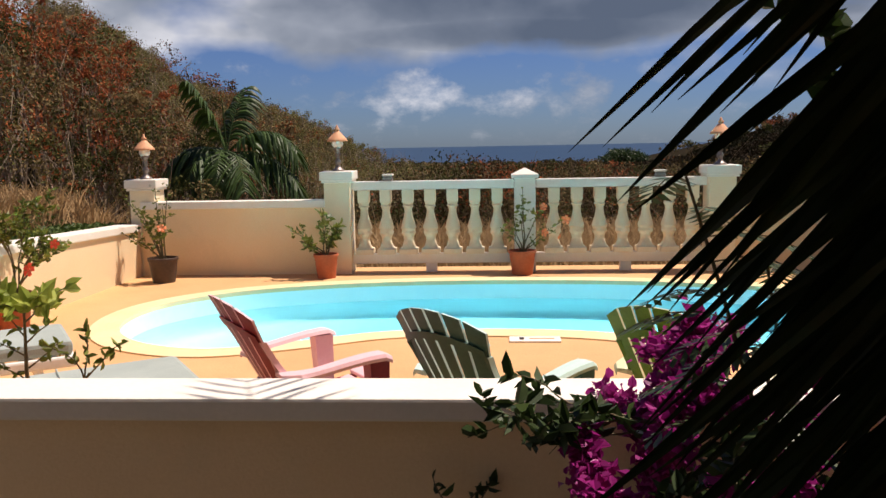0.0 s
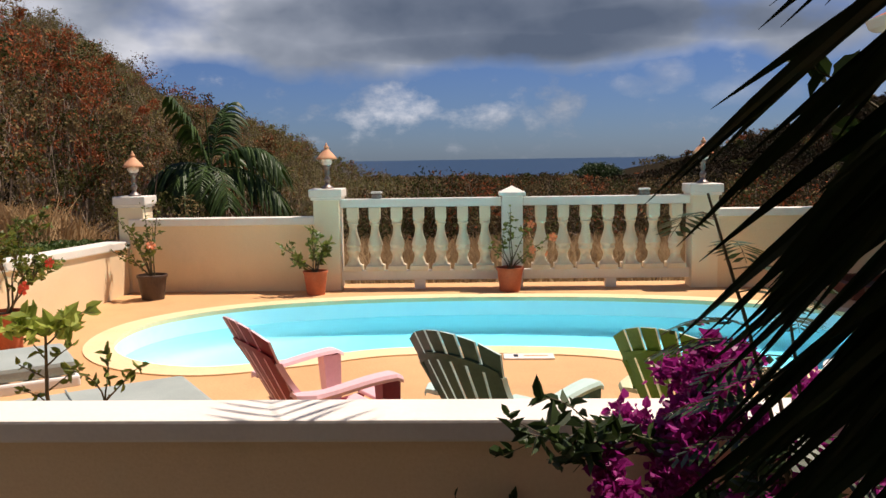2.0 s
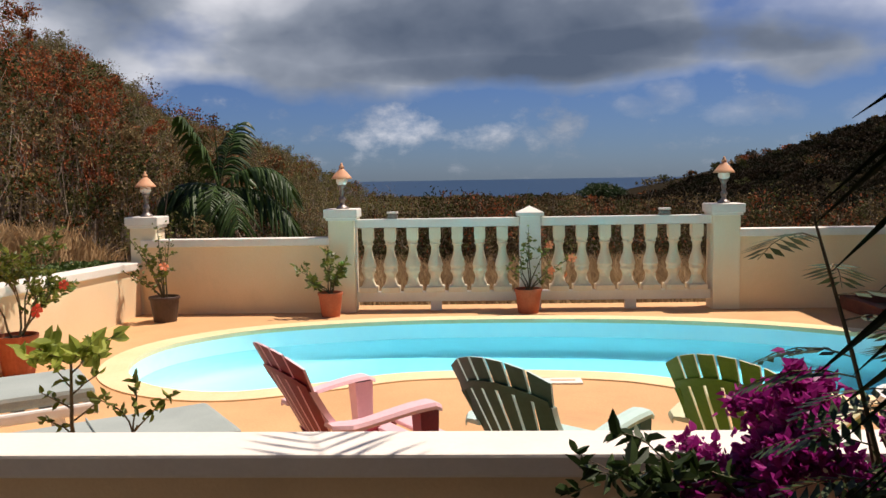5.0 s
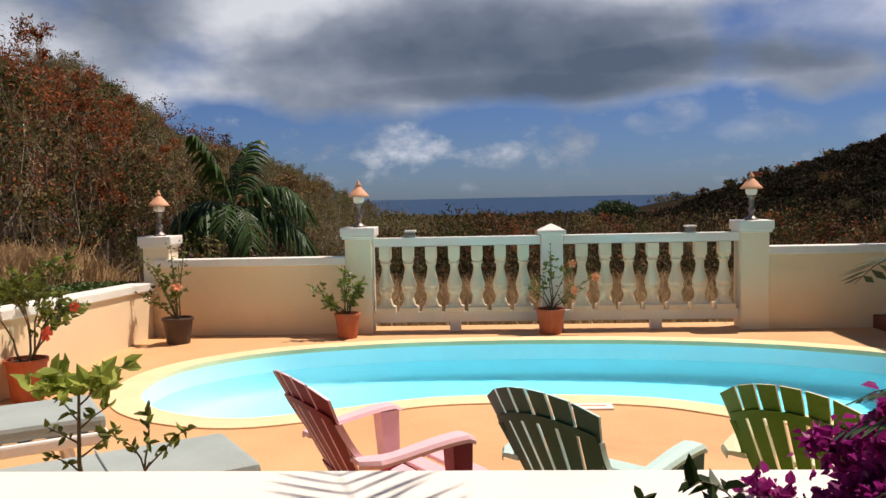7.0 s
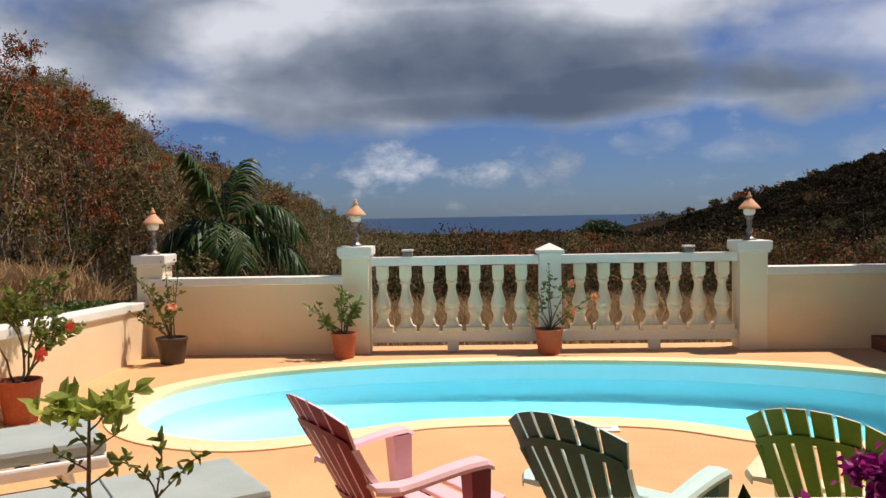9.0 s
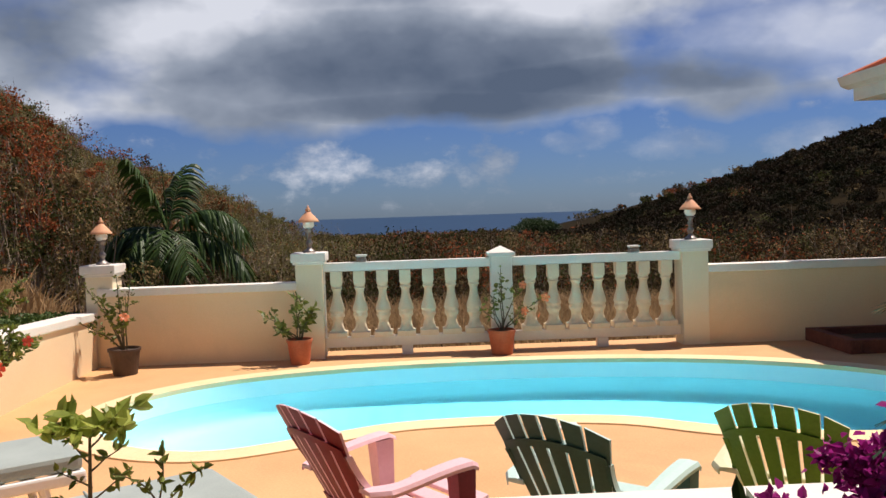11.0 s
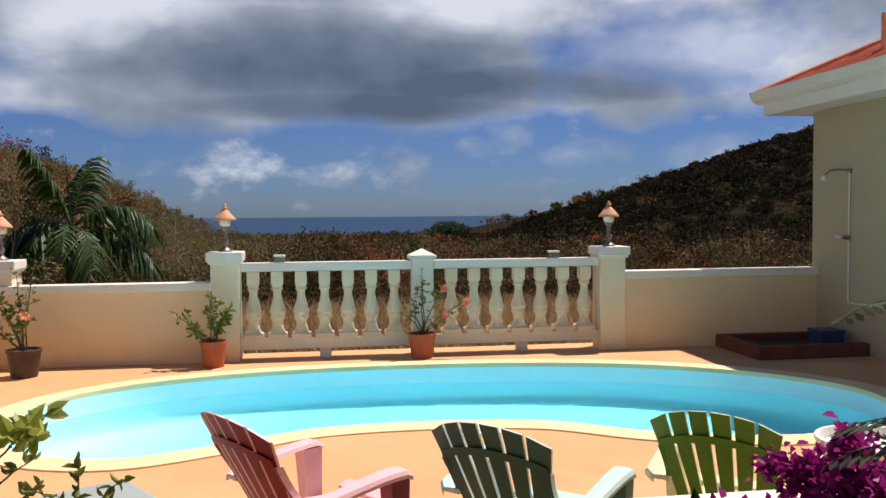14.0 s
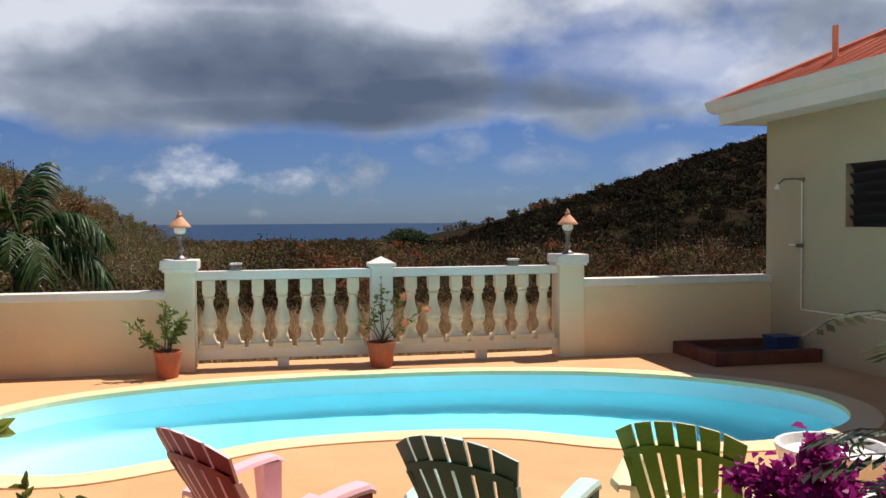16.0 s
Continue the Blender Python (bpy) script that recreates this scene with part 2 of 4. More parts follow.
def tube(points, radii, segs=7, bm=None):
    bm = bm or bmesh.new()
    pts = [Vector(p) for p in points]
    rings = []
    for k, p in enumerate(pts):
        d = (pts[min(k + 1, len(pts) - 1)] - pts[max(k - 1, 0)]).normalized()
        a = d.orthogonal().normalized()
        b = d.cross(a)
        r = radii[k] if isinstance(radii, (list, tuple)) else radii
        rings.append([bm.verts.new(p + r * (math.cos(t) * a + math.sin(t) * b)) for t in (2 * math.pi * i / segs for i in range(segs))])
        if k and rings[-2]:
            prev = rings[-2]
            best = min(range(segs), key=lambda s: sum((prev[i].co - rings[-1][(i + s) % segs].co).length for i in range(segs)))
            rings[-1] = rings[-1][best:] + rings[-1][:best]
    for a, b in zip(rings, rings[1:]):
        for i in range(segs):
            j = (i + 1) % segs
            bm.faces.new((a[i], a[j], b[j], b[i]))
    bm.faces.new(list(reversed(rings[0])))
    bm.faces.new(rings[-1])
    return bm


def prism(outline, depth, bm=None):
    """Extrudes an (x, z) outline along y by depth, from y = 0."""
    bm = bm or bmesh.new()
    a = [bm.verts.new((x, 0, z)) for x, z in outline]
    b = [bm.verts.new((x, depth, z)) for x, z in outline]
    n = len(outline)
    bm.faces.new(a)
    bm.faces.new(list(reversed(b)))
    for i in range(n):
        j = (i + 1) % n
        bm.faces.new((a[j], a[i], b[i], b[j]))
    bmesh.ops.recalc_face_normals(bm, faces=bm.faces[:])
    return bm


def spline(ctrl, per=6):
    """A closed smooth line through the control points."""
    out, n = [], len(ctrl)
    for i in range(n):
        p0, p1, p2, p3 = (Vector(ctrl[(i + k) % n]) for k in (-1, 0, 1, 2))
        for s in range(per):
            t = s / per
            out.append(0.5 * (2 * p1 + (p2 - p0) * t + (2 * p0 - 5 * p1 + 4 * p2 - p3) * t * t + (3 * p1 - p0 - 3 * p2 + p3) * t ** 3))
    return out


def offset_loop(loop, d):
    n = len(loop)
    out = []
    for i in range(n):
        t = (loop[(i + 1) % n] - loop[i - 1]).normalized()
        out.append(loop[i] + d * Vector((t.y, -t.x)))
    return out


# ---- ground, sea and hills ----
def smooth01(x):
    x = min(max(x, 0.0), 1.0)
    return x * x * (3 - 2 * x)


def ground_z(x, y):
    """Height of the land outside the walls."""
    base = -0.25 - 2.2 * smooth01((y - 3) / 22) - 4.0 * smooth01((y - 10) / 300)
    left = -2.7 - x
    rise_l = 0.0
    if left > 0:
        bank = 0.95 * smooth01(left / 0.8) * (1 - smooth01((y - 0.5) / 3.0))
        spur = (0.16 + 0.42 * smooth01((y - 2) / 24)) * left * (1 - math.exp(-left / 3)) * (1 - smooth01((y - 32) / 75))
        rise_l = bank + min(spur, 9 + 0.05 * left)
    right = x - 36
    rise_r = 0.0
    if right > 0:
        rise_r = 0.315 * right * smooth01((y - 15) / 125) * (1 - 0.7 * smooth01((y - 160) / 200))
        rise_r = min(rise_r, 60 + 0.1 * right)
    wob = 0.6 * noise.noise(Vector((x * 0.08, y * 0.08, 0.3))) * smooth01((y - 3) / 30)
    inside = -3.2 < x < 8 and y < 0.8
    z = base + rise_l + rise_r + wob
    return -1.7 if inside else z


def land():
    xs = sorted({round(s * (0.45 * k + 0.012 * k * k * (1 + 0.02 * k)), 3) for k in range(0, 110) for s in (-1, 1)})
    ys = [-16 + 0.6 * k for k in range(0, 60)] + [20 + 1.5 * k + 0.045 * k * k for k in range(0, 60)]
    verts = [(x, y, ground_z(x, y)) for y in ys for x in xs]
    w = len(xs)
    faces = [(j * w + i, j * w + i + 1, (j + 1) * w + i + 1, (j + 1) * w + i) for j in range(len(ys) - 1) for i in range(w - 1)]
    return tagged(sheet("ground", verts, faces, M_EARTH, smooth=True), "dry hillside earth in near-black brown", "ground", kind="structure")


# near-black base keeps gaps in the scrub from showing pale
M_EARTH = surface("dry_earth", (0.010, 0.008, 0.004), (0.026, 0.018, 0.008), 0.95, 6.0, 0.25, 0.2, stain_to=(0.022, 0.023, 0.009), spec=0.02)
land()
n = 48
sea_ring = [(5200 * math.cos(2 * math.pi * k / n), 5200 * math.sin(2 * math.pi * k / n), -16.0) for k in range(n)]
tagged(sheet("water", sea_ring, [tuple(range(n))], M_SEA), "deep blue sea reaching the horizon", "sea", kind="structure")

# ---- pool and deck ----
# tile tone picked to bounce warm light; the floor is out of view
M_TILE = surface("tan_tile", (0.27, 0.175, 0.09), (0.36, 0.24, 0.13), 0.6, 30.0, 2.0, 0.1)
POOL = [(-1.27, -2.35), (-1.12, -1.75), (-0.62, -1.20), (0.15, -0.84), (1.2, -0.63), (2.5, -0.60), (3.7, -0.74), (4.75, -1.08), (5.6, -1.65),
        (6.08, -2.35), (6.08, -3.05), (5.65, -3.62), (4.75, -3.92), (3.78, -3.68), (3.05, -3.22), (2.2, -3.06), (1.25, -3.12), (0.55, -3.46),
        (-0.1, -3.71), (-0.72, -3.50), (-1.13, -3.0)]
inner = spline(POOL)[::-1]
outer = offset_loop(inner, -0.25)
if sum((a - Vector((2.4, -2.2))).length for a in outer) < sum((a - Vector((2.4, -2.2))).length for a in inner):
    outer = offset_loop(inner, 0.25)
NL = len(inner)


def loops_mesh(name, rings, mat, parent=None, smooth=True, cap=None, closed=False):
    verts = [tuple(p) for ring in rings for p in ring]
    faces = []
    pairs = list(range(len(rings) - 1)) + ([len(rings) - 1] if closed else [])
    for k in pairs:
        k2 = (k + 1) % len(rings)
        for i in range(NL):
            j = (i + 1) % NL
            faces.append((k * NL + i, k * NL + j, k2 * NL + j, k2 * NL + i))
    if cap is not None:
        faces.append(tuple(cap * NL + i for i in range(NL)))
    return sheet(name, verts, faces, mat, parent, smooth)


def lifted(loop, z):
    return [(p.x, p.y, z) for p in loop]


def deck_floor():
    bm = bmesh.new()
    rim = [(-2.5, -7.0), (7.6, -7.0), (7.6, 0.6), (-2.5, 0.6)]
    ev = []
    for pts in (rim, [(p.x, p.y) for p in offset_loop(outer, 0.0)]):
        vs = [bm.verts.new((x, y, 0.0)) for x, y in pts]
        ev += [bm.edges.new((vs[i], vs[(i + 1) % len(vs)])) for i in range(len(vs))]
    bmesh.ops.triangle_fill(bm, edges=ev, use_beauty=True, use_dissolve=False)
    for f in bm.faces:
        if f.normal.z < 0:
            f.normal_flip()
    return tagged(part("floor", bm, M_DECK), "sun-bleached orange-tan concrete pool deck", "pool deck", kind="structure")


deck_floor()
tagged(part("floor_terrace", box(-2.5, 7.44, -14.0, -9.0, -0.2, 0.0), M_TILE), "shaded tan tile terrace floor, out of view", "terrace", kind="structure")
# bed out of view, added and toned to set bounce light on the wall
tagged(part("ground_bed", box(-2.5, 7.44, -8.998, -7.135, -0.2, -0.02), M_BED), "bare soil bed out of view along the terrace wall, toned for bounce light", "planting bed", kind="structure")
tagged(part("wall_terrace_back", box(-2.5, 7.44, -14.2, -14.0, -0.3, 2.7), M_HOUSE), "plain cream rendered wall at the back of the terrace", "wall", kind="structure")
# no roof is visible; this one is added to keep the near palm dark
tagged(part("ceiling", box(-2.6, 7.44, -14.2, -8.15, 2.62, 2.75), M_WHITE), "white terrace roof out of view, added to shade the near palm", "ceiling", kind="structure")
pool = thing("swimming_pool", None, "kidney-shaped pool of bright turquoise water with cream coping", "swimming pool")
coping = loops_mesh("coping", [lifted(outer, -0.08), lifted(outer, 0.006), lifted(offset_loop(outer, 0.0), 0.012), lifted(inner, 0.014), lifted(inner, -0.03)], M_COPING, pool, smooth=False)
mid = Vector((2.4, -2.2))
loops_mesh("basin", [lifted(inner, -0.03), *[lifted([mid + (p - mid) * k for p in inner], z) for k, z in ((0.995, -0.50), (0.985, -0.78), (0.955, -0.90), (0.90, -0.96))], lifted([mid + (p - mid) * 0.6 for p in inner], -1.02)], M_LINER, pool, cap=5)
part("drain", lathe([(0.085, 0.0), (0.085, 0.02), (0.06, 0.028)], 16), M_BLACK, pool, "dark round drain on the pool floor").location = (5.91, -2.05, -0.985)
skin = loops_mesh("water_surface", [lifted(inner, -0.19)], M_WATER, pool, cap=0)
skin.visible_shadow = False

# ---- walls ----
def masonry(name, x0, x1, y0, y1, z1, label, cap=0.09, lip=0.03, mat=None, ends=(True, True)):
    w = thing(name, None, label, "wall")
    w["kind"] = "structure"
    part("render_face", box(x0, x1, y0, y1, -0.3, z1 - cap), mat or M_WALL, w)
    along_x = (x1 - x0) > (y1 - y0)
    ex, ey = (0.0, lip) if along_x else (lip, 0.0)
    part("coping", box(x0 - ex, x1 + ex, y0 - ey, y1 + ey, z1 - cap, z1, 0.012), M_WHITE, w, "white-painted coping")
    return w


masonry("wall_north_left", -2.22, 0.052, 0.06, 0.22, 0.90, "low cream rendered wall with a white coping")
masonry("wall_north_right", 4.868, 7.358, 0.06, 0.22, 0.94, "low cream rendered wall with a white coping")
west = masonry("wall_west", -2.46, -2.24, -9.5, 0.02, 0.64, "low cream rendered boundary wall with a white coping")
for ob in west.children:
    for v in ob.data.vertices:
        if v.co.z > 0.3:
            v.co.z -= 0.030 * v.co.y
masonry("wall_south", -2.2, 7.44, -7.13, -6.92, 0.69, "low cream terrace wall with a thick white coping", cap=0.082, lip=0.025)


def pillar(x0, x1, y0, y1, z1, label):
    p = thing("pillar", pose((x0 + x1) / 2, (y0 + y1) / 2, 0), label, "pillar", "gate pillars")
    hx, hy = (x1 - x0) / 2, (y1 - y0) / 2
    part("shaft", box(-hx + 0.045, hx - 0.045, -hy + 0.045, hy - 0.045, -0.3, z1 - 0.135, 0.008), M_WALL2, p)
    part("necking", box(-hx + 0.02, hx - 0.02, -hy + 0.02, hy - 0.02, z1 - 0.135, z1 - 0.105, 0.006), M_WHITE, p)
    part("cap", box(-hx, hx, -hy, hy, z1 - 0.105, z1, 0.014), M_WHITE, p, "white-painted square cap")
    return p


M_WALL2 = surface("pillar_render", (0.76, 0.64, 0.43), (0.83, 0.72, 0.51), 0.85, 70.0, 1.2, 0.18)
pillar(0.0, 0.40, 0.0, 0.40, 1.235, "square cream pillar with a white cap beside the balustrade")
pillar(4.52, 4.92, 0.0, 0.40, 1.235, "square cream pillar with a white cap beside the balustrade")
pillar(-2.40, -2.0, 0.02, 0.42, 1.175, "square cream corner pillar with a white cap")


# ---- balustrade ----
def balustrade():
    g = thing("balustrade", pose(0, 0.2, 0), "white balustrade with cream cast-concrete balusters and a middle post", "balustrade")
    part("top_rail", box(0.33, 2.31, -0.055, 0.055, 1.0, 1.105, 0.012), M_WHITE, g)
    part("top_rail", box(2.57, 4.59, -0.055, 0.055, 1.0, 1.105, 0.012), M_WHITE, g)
    part("bottom_rail", box(0.33, 2.31, -0.055, 0.055, 0.11, 0.225, 0.008), M_WHITE, g)
    part("bottom_rail", box(2.57, 4.59, -0.055, 0.055, 0.11, 0.225, 0.008), M_WHITE, g)
    part("stile", box(0.335, 0.365, -0.05, 0.05, 0.02, 0.999), M_WHITE, g)
    for x in (1.31, 3.63):
        part("foot", box(x - 0.065, x + 0.065, -0.05, 0.05, -0.02, 0.109, 0.006), M_WHITE, g)
    post = part("middle_post", box(2.315, 2.565, -0.1, 0.1, -0.02, 1.12, 0.01), M_WHITE, g)
    cap = bmesh.new()
    add_box(cap, 2.28, 2.60, -0.14, 0.14, 1.12, 1.165, 0.008)
    c = [cap.verts.new((2.44 + sx * 0.15, sy * 0.13, 1.166)) for sx, sy in ((-1, -1), (1, -1), (1, 1), (-1, 1))]
    t = cap.verts.new((2.44, 0, 1.24))
    for i in range(4):
        cap.faces.new((c[i], c[(i + 1) % 4], t))
    part("post_cap", cap, M_WHITE, post)
    prof = [(0.108, 0.226), (0.108, 0.285), (0.100, 0.292), (0.084, 0.296), (0.070, 0.345), (0.058, 0.39), (0.062, 0.43), (0.086, 0.475),
            (0.080, 0.51), (0.092, 0.54), (0.078, 0.60), (0.058, 0.66), (0.047, 0.72), (0.046, 0.76), (0.056, 0.79), (0.070, 0.80), (0.058, 0.82), (0.066, 0.86), (0.066, 0.999)]
    first = part("baluster", lathe(prof, 20, square=(0, 1, 2, 3, 17, 18)), M_BALUSTER, g)
    xs = [0.50 + 0.2685 * k for k in range(7)] + [2.785 + 0.2705 * k for k in range(7)]
    first.location.x = xs[0]
    for x in xs[1:]:
        b = new("baluster", first.data)
        b.parent, b.location.x = g, x
    return g


balustrade()


def post_lamp(m, tilt=0.0):
    l = thing("post_lamp", m @ pose(0, 0, 0, tilt), "pewter post lamp with a conical terracotta shade on a pillar", "lamp", "pillar lamps")
    part("stem", lathe([(0.075, 0.0), (0.075, 0.015), (0.05, 0.03), (0.03, 0.05), (0.024, 0.075), (0.036, 0.095), (0.042, 0.115), (0.03, 0.135), (0.02, 0.155), (0.03, 0.175),
                        (0.034, 0.2), (0.026, 0.225), (0.036, 0.25), (0.052, 0.27), (0.05, 0.28)], 18), M_PEWTER, l, smooth=True)
    part("globe", lathe([(0.04, 0.281), (0.062, 0.30), (0.068, 0.33), (0.06, 0.37), (0.05, 0.38)], 18), M_FROST, l, smooth=True)
    sh = part("shade", lathe([(0.122, 0.355), (0.124, 0.366), (0.105, 0.39), (0.075, 0.425), (0.048, 0.455), (0.03, 0.475)], 22), M_SHADE, l, smooth=True)
    part("finial", lathe([(0.02, 0.476), (0.032, 0.49), (0.03, 0.505), (0.016, 0.52), (0.014, 0.535), (0.004, 0.55)], 14), M_SHADE, sh, smooth=True)
    return l


lamp_a = post_lamp(pose(0.2, 0.2, 1.235))
copy_thing(lamp_a, pose(4.72, 0.2, 1.235))
copy_thing(lamp_a, pose(-2.2, 0.22, 1.175))


def rail_light(x):
    l = thing("rail_light", pose(x, 0.2, 1.105), "small square white solar light on the balustrade rail", "solar light", "rail lights")
    part("base", box(-0.06, 0.06, -0.05, 0.05, 0.0, 0.035, 0.006), M_PEWTER, l)
    part("lens", box(-0.052, 0.052, -0.045, 0.045, 0.036, 0.062, 0.004), M_PEWTER, l)
    part("lid", box(-0.065, 0.065, -0.055, 0.055, 0.063, 0.085, 0.006), M_WHITE, l)
    return l


rail = rail_light(0.80)
copy_thing(rail, pose(4.03, 0.2, 1.105))


# ---- house ----
def house():
    h = thing("house", pose(7.36, 0, 0), "pale cream rendered house with orange-red sheet roof", "house")
    # wall facing the pool, with a window opening between y -2.45 and -1.34
    wy0, wy1, wz0, wz1 = -2.45, -1.34, 1.55, 2.24
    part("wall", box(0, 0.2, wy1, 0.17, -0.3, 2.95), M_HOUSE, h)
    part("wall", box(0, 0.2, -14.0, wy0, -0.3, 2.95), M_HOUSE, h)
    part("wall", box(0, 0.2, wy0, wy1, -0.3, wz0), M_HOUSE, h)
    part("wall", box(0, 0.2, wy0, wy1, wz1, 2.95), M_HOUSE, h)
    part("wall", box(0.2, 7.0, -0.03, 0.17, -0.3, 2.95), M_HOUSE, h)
    win = part("window", box(0.10, 0.13, wy0, wy1, wz0, wz1), M_BLACK, h, "dark louvred window")
    for k in range(6):
        z = wz0 + 0.04 + k * 0.115
        lv = box(-0.055, 0.055, wy0 + 0.02, wy1 - 0.02, -0.004, 0.004)
        o = part("louvre", lv, M_BLACK, win)
        o.matrix_local = pose(0.07, 0, z + 0.04, 0, 50, 0)
    part("soffit", box(-0.42, 0.0, -14.0, 0.52, 2.87, 2.90), M_WHITE, h)
    part("soffit", box(0.0, 7.0, 0.171, 0.52, 2.87, 2.90), M_WHITE, h)
    part("fascia", box(-0.45, -0.422, -14.0, 0.55, 2.86, 3.06), M_WHITE, h)
    part("fascia", box(-0.422, 7.0, 0.522, 0.55, 2.86, 3.06), M_WHITE, h)
    gut = [(-0.60, 3.16), (-0.60, 3.14), (-0.56, 3.05), (-0.50, 3.02), (-0.452, 3.01), (-0.452, 3.12), (-0.475, 3.16)]
    g = prism(gut, 14.65)
    bmesh.ops.translate(g, verts=g.verts[:], vec=(0, -14.0, 0))
    part("gutter", g, M_WHITE, h)
    # hip roof of ribbed sheet
    z0, pitch = 3.10, 0.47
    ex, ey = -0.52, 0.62
    top = 4.0

    def zz(d):
        return z0 + pitch * d

    roof = bmesh.new()
    a = [roof.verts.new(p) for p in ((ex, ey, z0), (ex, -14.0, z0), (ex + top, -14.0, zz(top)), (ex + top, ey - top, zz(top)))]
    roof.faces.new(a)
    b = [roof.verts.new(p) for p in ((ex, ey, z0), (ex + top, ey - top, zz(top)), (ex + 2 * top, ey, z0))]
    roof.faces.new(b)
    geo = bmesh.ops.extrude_face_region(roof, geom=roof.faces[:])
    bmesh.ops.translate(roof, verts=[v for v in geo["geom"] if isinstance(v, bmesh.types.BMVert)], vec=(0, 0, 0.03))
    rf = part("roof", roof, M_ROOF, h, "orange-red ribbed sheet roof")
    for k in range(48):
        y = ey - 0.25 - 0.28 * k
        d1 = min(top, (ey - y))
        rib = tube([(ex - 0.02, y, z0 + 0.035), (ex + d1, y, zz(d1) + 0.035)], 0.022, 5)
        part("roof_rib", rib, M_ROOF, rf)
    part("hip_cap", tube([(ex, ey, z0 + 0.04), (ex + top, ey - top, zz(top) + 0.04)], 0.05, 6), M_ROOF, rf)
    part("vent_pipe", tube([(0.12, -0.98, 3.36), (0.12, -0.98, 3.82)], 0.035, 10), M_SHADE, h)
    return h


house()


def wall_shower():
    s = thing("wall_shower", pose(7.36, -0.07, 0), "outdoor shower with bent arm and pipe on the house wall", "shower")
    part("riser", tube([(-0.02, -0.52, 0.57), (-0.02, -0.52, 2.09)], 0.009, 8), M_WHITE, s)
    part("supply_pipe", tube([(-0.02, -0.52, 0.57), (-0.02, -1.1, 0.575), (-0.02, -1.6, 0.60), (-0.02, -4.6, 0.62)], 0.009, 8), M_WHITE, s)
    arm = part("arm", tube([(-0.01, -0.52, 2.10), (-0.10, -0.50, 2.115), (-0.22, -0.46, 2.11), (-0.28, -0.44, 2.05)], 0.011, 8), M_PEWTER, s)
    part("shower_head", tube([(-0.28, -0.44, 2.05), (-0.295, -0.435, 1.99)], [0.014, 0.035], 12), M_FROST, arm)
    part("flange", lathe([(0.03, -0.012), (0.03, 0.012)], 12), M_PEWTER, s).matrix_local = pose(-0.015, -0.52, 2.10, 0, 90, 0)
    v = part("valve", tube([(-0.01, -0.52, 1.325), (-0.07, -0.52, 1.325), (-0.13, -0.50, 1.335)], [0.028, 0.022, 0.012], 10), M_PEWTER, s)
    part("lever", tube([(-0.13, -0.55, 1.335), (-0.13, -0.45, 1.335)], 0.014, 8), M_FROST, v)
    return s


wall_shower()


def planter():
    p = thing("planter_bed", pose(0, 0, 0), "low empty red brick planting bed in the corner", "planter")
    part("kerb", box(6.02, 6.14, -0.98, 0.05, 0, 0.15, 0.01), M_BRICK, p)
    part("kerb", box(6.141, 7.355, -0.98, -0.86, 0, 0.15, 0.01), M_BRICK, p)
    part("kerb", box(6.141, 7.355, -0.05, 0.05, 0, 0.15, 0.01), M_BRICK, p)
    part("earth", box(6.142, 7.355, -0.859, -0.051, 0.0, 0.07), M_SOIL, p)
    return p


planter()
crate = thing("plastic_crate", pose(7.10, -0.55, 0.071), "dark blue plastic crate lying in the brick bed", "crate")
part("shell", lathe([(0.17, 0.0), (0.20, 0.16), (0.215, 0.165), (0.215, 0.19), (0.19, 0.19)], 4), M_BLUE, crate).matrix_local = pose(0, 0, 0, 0, 0, 0)


# ---- chairs ----
def plastic(name, dark, light):
    return surface(name, dark, light, 0.5, 60.0, 3.0, 0.05, spec=0.3)


def loft(rows, faded=(), bm=None):
    """Skins equal rows of points into a closed solid; sides listed in faded, and the ends, take the second material."""
    bm = bm or bmesh.new()
    n_ = len(rows[0])
    rings = [[bm.verts.new(p) for p in row] for row in rows]
    for a, b in zip(rings, rings[1:]):
        for i in range(n_):
            bm.faces.new((a[i], a[(i + 1) % n_], b[(i + 1) % n_], b[i])).material_index = 1 if i in faded else 0
    for ring in (rings[0], rings[-1]):
        bm.faces.new(ring).material_index = 1 if faded else 0
    bmesh.ops.recalc_face_normals(bm, faces=bm.faces[:])
    return bm


